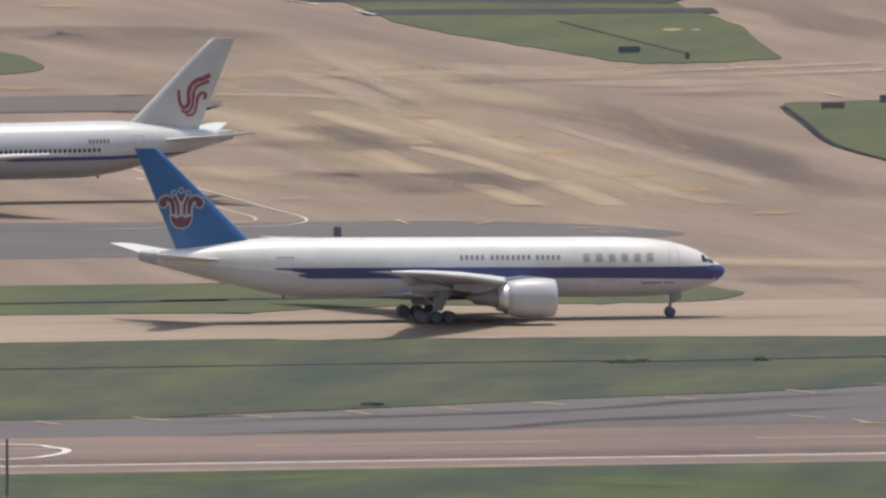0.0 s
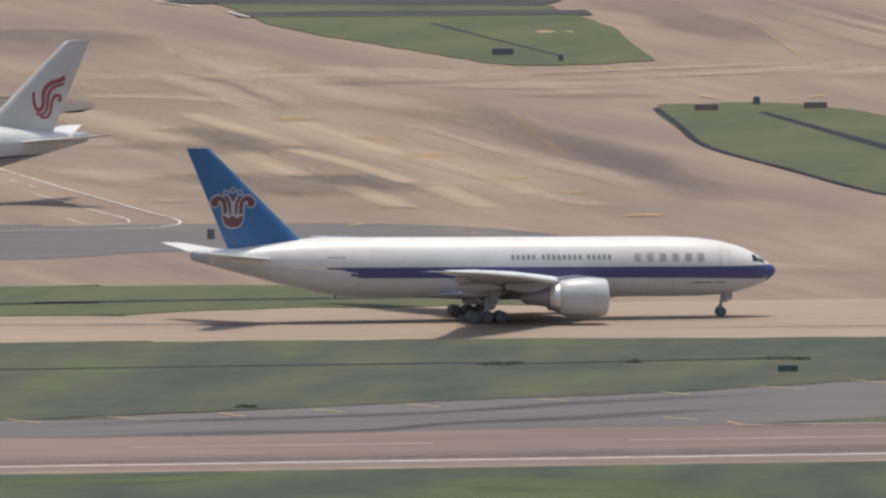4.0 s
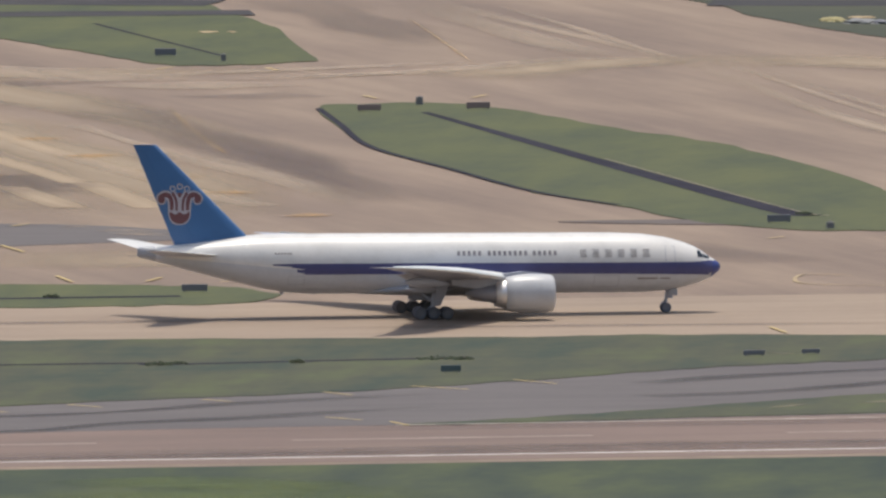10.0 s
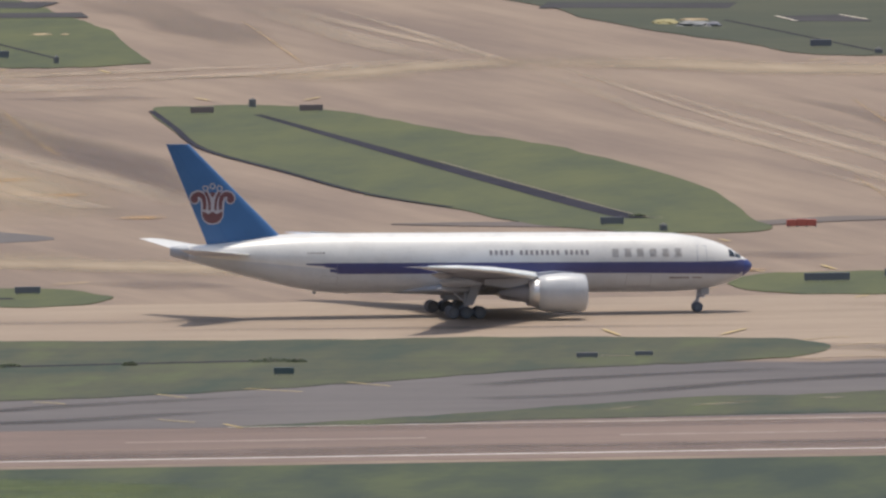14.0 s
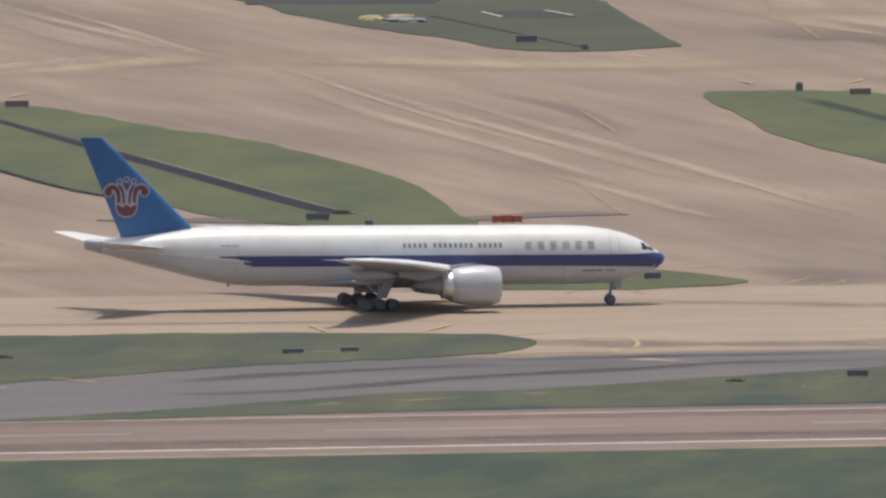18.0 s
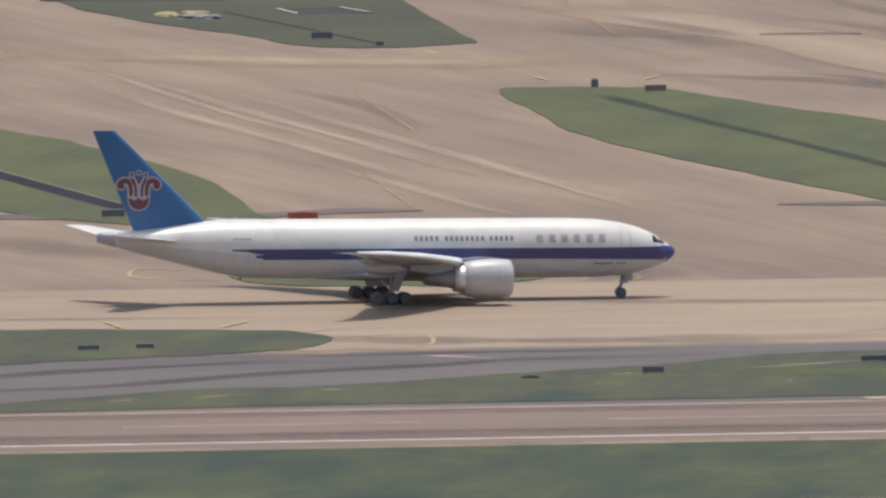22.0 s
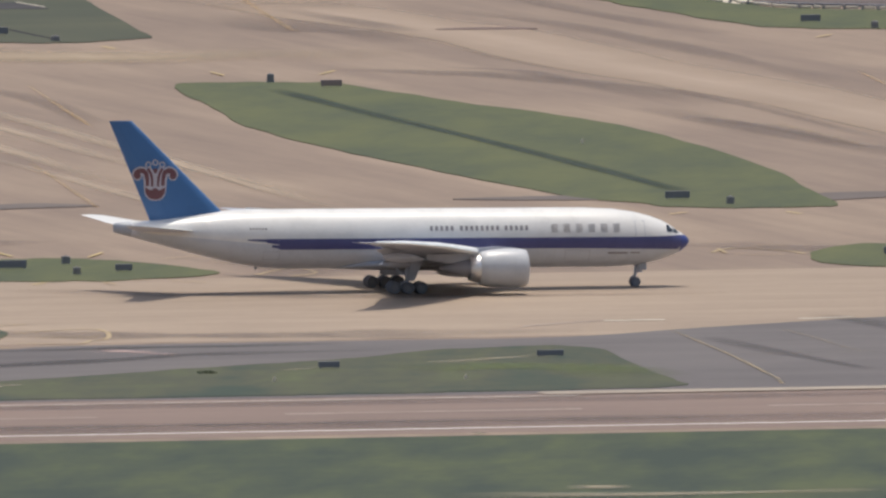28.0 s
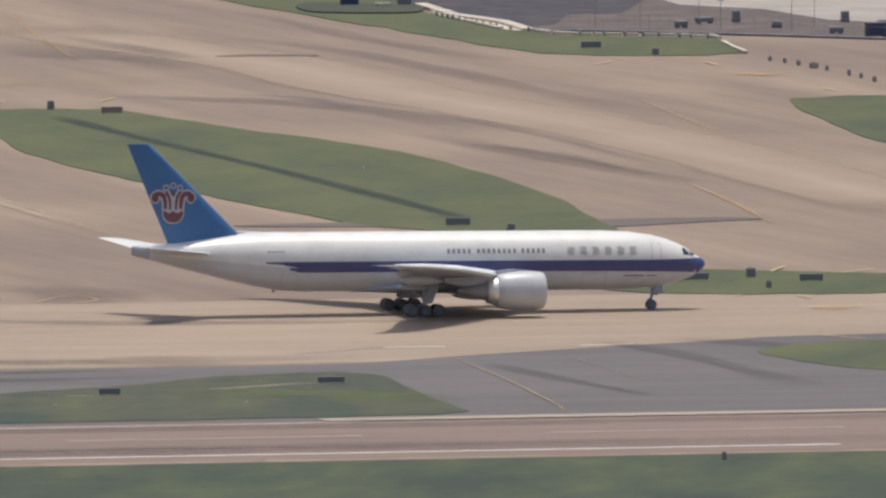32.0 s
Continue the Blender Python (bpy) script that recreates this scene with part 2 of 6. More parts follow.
DRY_GRASS = stain_paint("dry_grass", (0.36, 0.31, 0.22), 0.8, 0.4, HEADING, 3)
FRESH_GRASS = stain_paint("fresh_grass", (0.15, 0.19, 0.065), 0.6, 0.3, HEADING, 2)

# ---- helpers ----
def part(name, bm, material, parent=None, label=""):
    """Link a bmesh as one mesh object, under a thing or part if one is given."""
    me = bpy.data.meshes.new(name)
    bmesh.ops.recalc_face_normals(bm, faces=bm.faces)
    bm.to_mesh(me)
    bm.free()
    for m in material if isinstance(material, (list, tuple)) else [material]:
        me.materials.append(m)
    ob = new(name, me)
    if parent:
        ob.parent = parent
    if label:
        ob["label"] = label
    return ob


def smooth(ob, angle=40):
    me = ob.data
    me.polygons.foreach_set("use_smooth", [True] * len(me.polygons))
    me.set_sharp_from_angle(angle=radians(angle))
    return ob


def slab(bm, x0, x1, y0, y1, z0, z1, bevel=0.0):
    v = bmesh.ops.create_cube(bm, size=1.0)["verts"]
    for w in v:
        w.co = ((x0 + x1) / 2 + w.co.x * (x1 - x0), (y0 + y1) / 2 + w.co.y * (y1 - y0), (z0 + z1) / 2 + w.co.z * (z1 - z0))
    if bevel:
        bmesh.ops.bevel(bm, geom=list({e for w in v for e in w.link_edges}), offset=bevel, segments=1, affect="EDGES")
    return bm


def rod(bm, a, b, r, sides=10, r2=None):
    a, b = Vector(a), Vector(b)
    m = Matrix.Translation((a + b) / 2) @ (b - a).to_track_quat("Z", "Y").to_matrix().to_4x4()
    bmesh.ops.create_cone(bm, cap_ends=True, segments=sides, radius1=r, radius2=r if r2 is None else r2, depth=(b - a).length, matrix=m)
    return bm


def loft(rings, closed_ends=True):
    """A skin over rings of equal numbers of points."""
    bm = bmesh.new()
    rows = [[bm.verts.new(p) for p in ring] for ring in rings]
    k = len(rows[0])
    for a, b in zip(rows[:-1], rows[1:]):
        for i in range(k):
            bm.faces.new((a[i], a[(i + 1) % k], b[(i + 1) % k], b[i]))
    if closed_ends:
        bm.faces.new(rows[0])
        bm.faces.new(rows[-1])
    return bm


def curve(points, closed=True, steps=5):
    """A smooth line through plan points."""
    out, n = [], len(points)
    for i in range(n if closed else n - 1):
        p0, p1, p2, p3 = [np.array(points[j % n] if closed else points[min(max(j, 0), n - 1)], float) for j in (i - 1, i, i + 1, i + 2)]
        for s in range(steps):
            u = s / steps
            out.append(0.5 * (2 * p1 + (p2 - p0) * u + (2 * p0 - 5 * p1 + 4 * p2 - p3) * u * u + (3 * p1 - p0 - 3 * p2 + p3) * u ** 3))
    if not closed:
        out.append(np.array(points[-1], float))
    return out


def sheet(name, outline, material, z, thick, label, category, ragged=0.0, steps=5, smooth_edge=True):
    """A flat piece of ground with a real edge, from its plan outline."""
    pts = curve(outline, True, steps) if smooth_edge else [np.array(p, float) for p in outline]
    bm = bmesh.new()
    rings = [[], [], []]
    for p in pts:
        w = ragged * noise.noise((p[0] * 0.3, p[1] * 0.05, 3.0)) + 0.3 * ragged * noise.noise((p[0] * 1.3, p[1] * 0.25, 8.0))
        for ring, height in zip(rings, (z, z, z - thick)):
            ring.append(bm.verts.new((p[0] + w * 0.4, p[1] + w * 2.0, height)))
    top, rim, low = rings
    f = bm.faces.new(top)
    f.smooth = True
    n = len(top)
    for i in range(n):
        bm.faces.new((rim[i], low[i], low[(i + 1) % n], rim[(i + 1) % n]))
    f.normal_update()
    if f.normal.z < 0:
        f.normal_flip()
    bmesh.ops.triangulate(bm, faces=[f])
    return tagged(part(name, bm, material), label, category, kind="structure")


def ribbon_mesh(points, wx, wy, z):
    """A flat line along plan points; wx, wy: half its width where it runs along y, along x."""
    bm = bmesh.new()
    a, b = [], []
    for i, p in enumerate(points):
        q0, q1 = points[max(i - 1, 0)], points[min(i + 1, len(points) - 1)]
        d = np.array(q1) - np.array(q0)
        d = d / (np.linalg.norm(d) + 1e-9)
        o = np.array((-d[1] * wx, d[0] * wy))
        a.append(bm.verts.new((p[0] + o[0], p[1] + o[1], z)))
        b.append(bm.verts.new((p[0] - o[0], p[1] - o[1], z)))
    for i in range(len(a) - 1):
        bm.faces.new((a[i], b[i], b[i + 1], a[i + 1]))
    return bm


def line(name, points, half, material, z, label, category="marking", rounded=False):
    pts = curve(points, False, 8) if rounded else points
    return tagged(part(name, ribbon_mesh(pts, half, half, z), material), label, category, kind="structure")


def stain(name, points, half, material, z, label, profile=(0.0, 0.8, 1.0, 0.8, 0.0), tail=3.0, edge=0.7, wobble=0.5):
    """A soft-edged streak along plan points."""
    pts = curve(points, False, 8)
    bm = bmesh.new()
    rows, total = [], len(pts)
    for i, p in enumerate(pts):
        d = np.array(pts[min(i + 1, total - 1)]) - np.array(pts[max(i - 1, 0)])
        d = d / (np.linalg.norm(d) + 1e-9)
        o = np.array((-d[1], d[0])) * half * (0.8 + wobble * noise.noise((p[0] * 0.1, p[1] * 0.02, half)))
        rows.append([bm.verts.new((p[0] + o[0] * k, p[1] + o[1] * k, z)) for k in (-1.0, -edge, 0.0, edge, 1.0)])
    for a, b in zip(rows[:-1], rows[1:]):
        for k in range(4):
            bm.faces.new((a[k], a[k + 1], b[k + 1], b[k]))
    ob = part(name, bm, material)
    at = ob.data.attributes.new("fade", "FLOAT", "POINT")
    ends = [min(1.0, tail * min(i, total - 1 - i) / total) for i in range(total)]
    at.data.foreach_set("value", [e * w for e in ends for w in profile])
    return tagged(ob, label, "stain", kind="structure")


# ---- ground ----
SOFT_DITCH = stain_paint("overgrown_ditch", (0.034, 0.052, 0.043), 0.85, 0.6)
bm = bmesh.new()
slab(bm, -7000, 7000, -1500, 9500, -2.0, 0.0)
tagged(part("ground", bm, CONCRETE), "weathered tan concrete apron with stains and tyre streaks", "ground", kind="structure")


def along(x, off):
    """A plan point beside the runway: off metres beyond the origin's line."""
    return (x, off + SLOPE * x)


# the taxiway on which the freighter rolls
sheet("taxiway", [along(-600, 3290), along(600, 3290), along(600, 3398), along(-600, 3398)], TAXI_CONCRETE, 0.02, 0.3,
      "pale concrete taxiway beside the runway", "taxiway", smooth_edge=False)
# the runway nearest to the camera, its edge lines 47 m apart
sheet("runway", [along(-700, 3139), along(700, 3139), along(700, 3198), along(-700, 3198)], RUNWAY, 0.02, 0.3,
      "pinkish-brown concrete runway with white edge lines", "runway", smooth_edge=False)
ASPH = [(-420, 3110), (-125.0, 3190), (-104.7, 3195.5), (-82, 3211), (-59.6, 3228), (-45.2, 3240), (-16.4, 3272), (8, 3288), (25.3, 3288), (31.2, 3292.6),
        (48.9, 3297.2), (66.6, 3300.5), (84.8, 3305), (100.0, 3320), (123.6, 3340), (143.3, 3352), (240, 3378), (250, 3249),
        (151.4, 3229), (137.9, 3225), (82.5, 3213.6), (8.8, 3199.6), (-19.8, 3189), (-55.6, 3181), (-86.9, 3170.7), (-124.0, 3163.7), (-420, 3090)]
sheet("asphalt_taxiway", ASPH, ASPHALT, 0.04, 0.3, "grey asphalt taxiway with darker streaks", "taxiway")
sheet("asphalt_lane", [(-420, 3475), (-147.0, 3528), (-115.5, 3528), (-96.7, 3532.2), (-77.8, 3531.7), (-65.0, 3521.7), (-57.7, 3507), (-70.7, 3496), (-101.4, 3480),
                       (-113.5, 3468), (-144.2, 3461), (-420, 3402)], ASPHALT, 0.04, 0.3, "grey asphalt lane ending in a taper", "taxiway")

# grass
NEAR_EDGE = [along(x, 3134) for x in (-900, -400, -120, -60, 0, 60, 131, 400, 900)]
sheet("grass_field", NEAR_EDGE + [(1500, -1400), (-1500, -1400)], FIELD, 0.06, 0.3, "mown green grass field in front of the runway", "grass", smooth_edge=False)
ISLANDS = {
    "a": ([(-420, 3255), (-129.9, 3315.5), (-96.9, 3320.4), (-67.3, 3324.4), (-46.1, 3325.9), (-22.3, 3327.0), (-4.8, 3330.3), (19.0, 3327.4), (24.8, 3320.5),
           (26.7, 3312.8), (23.5, 3297.9), (12.9, 3287.1), (-4.7, 3274.9), (-22.1, 3255.4), (-45.1, 3234.5), (-60, 3226.5), (-82.2, 3210.9), (-104.7, 3197.2),
           (-125.0, 3189.8), (-420, 3112)], GRASS_A, "long grass island between taxiway and asphalt lane"),
    "b": ([(-420, 3350), (-133.7, 3412.9), (-111.9, 3416.4), (-90.0, 3418.4), (-71.8, 3419.7), (-55.8, 3414.1), (-50.9, 3406.1), (-49.7, 3399.4), (-53.6, 3386.4),
           (-64.4, 3381.9), (-89.0, 3376.7), (-104.2, 3366.7), (-131.8, 3361.5), (-420, 3302)], GRASS, "narrow grass strip tapering to a rounded end"),
    "c": ([(16.5, 3426.6), (20.0, 3438.6), (24, 3442), (29.8, 3443.9), (37.1, 3442.4), (46.2, 3429.6), (50.1, 3415.2), (39.8, 3404.9), (27.6, 3403.7), (18.5, 3411.3)],
          GRASS, "small lens-shaped grass island with signs"),
    "d": ([(115.2, 3446.7), (119.4, 3461.8), (125.7, 3465.5), (142.5, 3459.9), (155.7, 3451.7), (161.4, 3441.0), (154.8, 3431.3), (142.1, 3421.1), (118.2, 3426.1)],
          GRASS, "lens-shaped grass island with guidance signs"),
    "e": ([(-143.1, 4142.0), (-109.6, 4006.8), (-104.6, 3977.9), (-101.2, 3956.2), (-94.7, 3931.9), (-85.9, 3905.3), (-78.5, 3882.9), (-71.2, 3863.3), (-64.3, 3859.3), (-57.4, 3862.9), (-52.7, 3867.9), (-51.8, 3870.4), (-52.3, 3876.9), (-53.8, 3895.1), (-57.9, 3944.1), (-61.1, 3964.3), (-64.2, 3982.0), (-66.6, 3998.5), (-68.9, 4009.6), (-94.2, 4139.9)], GRASS, "grass island crossed by two dark service roads"),
    "f": ([(-50.3, 3763.1), (-45.5, 3772.6), (-38.1, 3775.9), (-29.3, 3765.7), (-14.4, 3719.3), (-1.1, 3682.2), (14.4, 3606.2), (19.6, 3543.4), (21.9, 3525.0), (18.8, 3516.6),
           (7.5, 3516.1), (-5.1, 3533.9), (-13.8, 3564.3), (-23.5, 3591.1), (-33.5, 3636.5), (-43.1, 3681.8)], GRASS, "long grass island with a drain ditch along it"),
    "g": ([(-17.8, 4062.3), (-4.0, 4002.8), (0.3, 3977.9), (7.3, 3950.5), (14.3, 3928.7), (20.1, 3915.1), (24.6, 3899.1), (28.0, 3888.4), (34.9, 3882.8), (41.8, 3885.0), (48.5, 3893.7), (49.3, 3895.0), (49.0, 3900.2), (46.5, 3926.7), (44.0, 3957.6), (41.6, 3989.0), (40.3, 4005.5), (32.9, 4058.9)],
          GRASS_B, "dull grass island with dumped material on it"),
    "h": ([(50.4, 3785.9), (56.6, 3793.1), (66.7, 3792.1), (70.7, 3788.1), (85.9, 3743.0), (101.4, 3697.8), (115.2, 3616.1), (119.8, 3560.2), (121.7, 3541.6), (118.9, 3534.2),
           (106.3, 3533.0), (99.0, 3543.2), (91.1, 3557.9), (76.4, 3613.2), (64.4, 3663.1), (57.8, 3699.8), (54.4, 3736.9)], GRASS, "long grass island with a green ditch along it"),
    "i": ([(82.1, 4076.7), (101.9, 3994.2), (107.4, 3976.0), (114.8, 3946.9), (121.2, 3925.0), (126.4, 3912.7), (134.6, 3908.1), (141.6, 3907.5), (147.3, 3911.0), (150.0, 3918.7), (146.4, 3947.7), (129.1, 3957.3), (123.9, 3972.6), (113.7, 4010.6), (103.9, 4074.8)], GRASS, "grass corner below the pale perimeter blocks"),
    "j": ([(151.1, 3803.5), (154.9, 3810.7), (163.1, 3815.0), (174.6, 3795.3), (190, 3700), (176, 3640), (158.8, 3712.7), (154.5, 3751.5)], GRASS,
          "grass island at the far taxiway junction"),
    "k": ([(-34.2, 3185.4), (-21.7, 3196.3), (-4.7, 3213.3), (12.6, 3231.4), (26.1, 3236.7), (43.7, 3253.7), (61.3, 3270.4), (70.6, 3283.5), (82.5, 3290.2),
           (87.1, 3286.1), (90.5, 3262.8), (94.1, 3231.7), (91.7, 3222), (60.5, 3213.5), (8.8, 3200.4), (-19.8, 3189.5)], GRASS_A, "grass wedge between asphalt taxiway and runway"),
    "l": ([(128.4, 3321.1), (135.6, 3335.9), (142.8, 3340.1), (190, 3349), (200, 3280), (153.2, 3270), (140.6, 3290.0), (134.1, 3300.8)], GRASS, "grass wedge beside dark asphalt"),
    "m": ([(-240, 3960), (-167.2, 3931.6), (-148.0, 3887.7), (-141.5, 3852.8), (-146.1, 3836.4), (-162.8, 3828.1), (-240, 3800)], GRASS, "rounded end of a far grass island"),
}
for key, (outline, material, label) in ISLANDS.items():
    sheet("grass_island", outline, material, 0.10, 0.3, label, "grass", ragged=1.2, steps=7)

# ditches, service roads and dark pavement strips
ditch_line = curve([(-37.6, 3754.0), (-24.1, 3687.9), (-10.8, 3623.0), (4.6, 3550.4), (8.1, 3543.8)], False, 8)
bm = bmesh.new()
rows = [[bm.verts.new((p[0] + side * w, p[1] + side * w * 0.2, 0.13)) for side in (-1, 1)] for p, w in zip(ditch_line, np.interp(range(len(ditch_line)), (0, 10, 20, len(ditch_line) - 1), (0.5, 1.15, 1.5, 1.4)))]
for a, b in zip(rows[:-1], rows[1:]):
    bm.faces.new((a[0], a[1], b[1], b[0]))
tagged(part("drain_ditch", bm, DITCH), "dark drain ditch widening through the grass", "ditch", kind="structure")
line("ditch_kerb", [(p[0] + 1.75, p[1] + 0.35) for p in ditch_line[12:]], 0.10, EDGE_TAN, 0.15, "thin pale concrete edge of the ditch", "kerb")
line("kerb_drain", [(-50.3, 3763.1), (-47.3, 3729.2), (-43.1, 3681.8), (-33.5, 3636.5), (-23.5, 3591.1), (-13.8, 3564.3)], 0.42, DITCH, 0.13,
     "dark kerb drain along the grass edge", "ditch", True)
stain("drain_ditch", [(62.1, 3777.7), (72.2, 3726.0), (84.2, 3669.8), (95.8, 3611.8), (105.2, 3561.3)], 1.9, SOFT_DITCH, 0.13, "overgrown drain ditch in the grass", tail=10.0, edge=0.5)
line("drain_ditch", [(-80.9, 3956.5), (-74.0, 3925.5), (-63.4, 3879.3)], 0.3, DITCH, 0.13, "thin drain ditch in the grass", "ditch", True)
line("drain_ditch", [(18.7, 3965.7), (26.3, 3935.7), (37.7, 3888.9)], 0.3, DITCH, 0.13, "thin drain ditch in the grass", "ditch", True)
line("drain_ditch", [(-420, 3317), (-132.5, 3381.1), (-111.0, 3387.4), (-86.8, 3392.8), (-60.3, 3397.8)], 1.2, DITCH, 0.13, "narrow ditch in the grass strip", "ditch", True)
line("drain_ditch", [(-420, 3205), (-98.2, 3277.3), (-60.8, 3281.9), (-45.6, 3286.8), (-28.1, 3291.8)], 0.8, DITCH, 0.13, "narrow overgrown ditch in the grass", "ditch", True)
line("service_road", [(-115.1, 4014), (-66.5, 4006)], 8.0, DARK_ROAD, 0.13, "dark service road across the grass", "road")
line("service_road", [(-106, 3978), (-61.5, 3982)], 6.0, DARK_ROAD, 0.13, "dark service road across the grass", "road")
line("service_road", [(-4, 4003), (20, 4001)], 7.0, DARK_ROAD, 0.13, "dark service road across the grass", "road")
sheet("dark_pavement_strip", [(-20.5, 3533.1), (-8, 3536.5), (6.0, 3534.0), (4.5, 3527.0), (-8, 3528)], DARK_STRIP, 0.096, 0.2, "dark strip of pavement at the grass edge", "pavement")
sheet("dark_pavement_strip", [(14.0, 3531), (22.1, 3539.0), (30.8, 3546.5), (38.8, 3541.7), (30, 3537), (20, 3529)], DARK_STRIP, 0.096, 0.2, "dark strip of pavement beside a red board", "pavement")
sheet("dark_pavement_strip", [(78.6, 3551.2), (90, 3557), (103, 3559), (103, 3551), (92, 3549)], DARK_STRIP, 0.096, 0.2, "dark strip of pavement at the grass edge", "pavement")
sheet("dark_pavement_strip", [(114.0, 3551), (121.0, 3561), (135, 3563.5), (138.2, 3560.4), (132, 3556), (118, 3545)], DARK_STRIP, 0.096, 0.2, "dark strip of pavement at the grass edge", "pavement")
sheet("dark_pavement_strip", [(-420, 3715), (-144.2, 3786.4), (-130.7, 3788.4), (-121.8, 3783.2), (-117.8, 3775.7), (-117.2, 3769.6), (-117.7, 3761.1), (-120.9, 3755.1), (-129.5, 3753.0), (-142.9, 3752.1), (-420, 3684)], DARK_STRIP, 0.096, 0.2,
      "dark stretch of pavement behind the parked airliner", "pavement")
sheet("dark_patch", [(84.4, 3910), (88, 3914), (96.4, 3913.5), (96, 3910), (90, 3910)], BROWN_PATCH, 0.116, 0.2, "dark stained patch on the concrete", "pavement")

# white and yellow lines
line("runway_edge_line", [along(-600, 3145.8), along(131, 3145.8)], 0.52, WHITE_LINE, 0.05, "white runway edge line")
line("runway_edge_line", [along(-35, 3191.9), along(84, 3191.9)], 0.36, EDGE_PAINT, 0.12, "worn pale runway edge line beside grass")
line("pale_edge_strip", [along(80, 3196.5), along(600, 3196.5)], 2.2, EDGE_TAN, 0.12, "pale concrete edge of the runway", "pavement")
for x0 in (-243.0, -193.5, -144.0, -94.5, -45.0, 4.5, 53.5, 102.5, 152.0, 201.5):
    line("runway_centre_dash", [along(x0, 3172), along(x0 + 30, 3172)], 0.6, WORN_PALE, 0.05, "worn pale centre dash of the runway")
line("pale_joint", [(89.5, 3331.8), (96, 3333)], 0.7, PALE, 0.06, "pale patch of new concrete", "pavement")
line("pale_joint", [(110.2, 3333.6), (116.0, 3336.2)], 0.7, PALE, 0.06, "pale patch of new concrete", "pavement")
line("white_curve", [(-134, 3685), (-122.9, 3635.0), (-115.8, 3602.8), (-109.0, 3573.9), (-104.6, 3555.0), (-101.8, 3544.6), (-100.6, 3538.0), (-100.4, 3532.5), (-101.3, 3527.9), (-103.6, 3524.3), (-110.1, 3521.7), (-125.0, 3517.6)],
     0.13, WHITE_LINE, 0.07, "white curved guide line", rounded=True)
line("white_curve", [(-118.3, 3589.4), (-114.5, 3574.1), (-110.0, 3555.1), (-107.3, 3544.8), (-106.2, 3538.2), (-106.4, 3533.6), (-108.5, 3531.2), (-111.0, 3533.4), (-113.2, 3542.2)], 0.1, WHITE_LINE, 0.07,
     "white curved guide line", rounded=True)
for x0, y0, x1, y1 in ((-122.2, 3617.5, -121.3, 3614.5), (-119.6, 3606.7, -118.6, 3602.9)):
    line("white_dash", [(x0, y0), (x1, y1)], 0.14, WHITE_LINE, 0.07, "short white guide dash on concrete")
line("white_curve", [(-150, 3156), (-120.2, 3154.2), (-115.0, 3149.8), (-113.2, 3144.6), (-114.5, 3137.5), (-119.4, 3131.2), (-140, 3122)], 0.45, WHITE_LINE, 0.09,
     "white curved line at the runway edge", rounded=True)
line("yellow_loop", [(104.6, 3450.0), (106, 3456), (108.3, 3458.0), (112.5, 3453.6), (114.6, 3447.3)], 0.3, FADED, 0.07, "faded yellow loop marking", rounded=True)
LOOPS = [[(23.7, 3323.7), (25.2, 3326.4), (28.8, 3330.0)],
         [(27.4, 3314.9), (31.0, 3318.5), (35.5, 3321.1), (36.9, 3317.2), (37.3, 3310.5), (36.8, 3304.0), (35.6, 3302.2)],
         [(29.7, 3307.2), (33.3, 3308.0), (36.2, 3307.8)],
         [(27.3, 3298.0), (30.8, 3296.8), (34.1, 3296.6), (35.3, 3302.2)],
         [(23.7, 3294.4), (26.7, 3290.5)],
         [(11.7, 3433.0), (7.1, 3435.3), (5.7, 3427.3), (7.1, 3418.1), (15.3, 3414.6)], [(54.3, 3413.3), (58.2, 3425.2), (60.8, 3417.0), (57.9, 3410.1)]]
for pts in LOOPS:
    line("yellow_loop", pts, 0.24, FADED, 0.074, "faded yellow taxiway marking", rounded=True)
stain("pale_path", [(2.1, 3298.1), (4.2, 3298.0), (6.2, 3297.9)], 0.9, DRY_GRASS, 0.14, "pale dry path in the grass")
stain("red_paint_patch", [(35.1, 3285.4), (38.9, 3283.3), (44.1, 3277.4)], 2.0, PINK, 0.07, "worn pinkish painted patch on asphalt")
line("worn_joint", [(80.8, 3322.3), (85.4, 3327.7), (89.6, 3332.2)], 0.4, WORN_PALE, 0.06, "worn pale joint in the concrete")

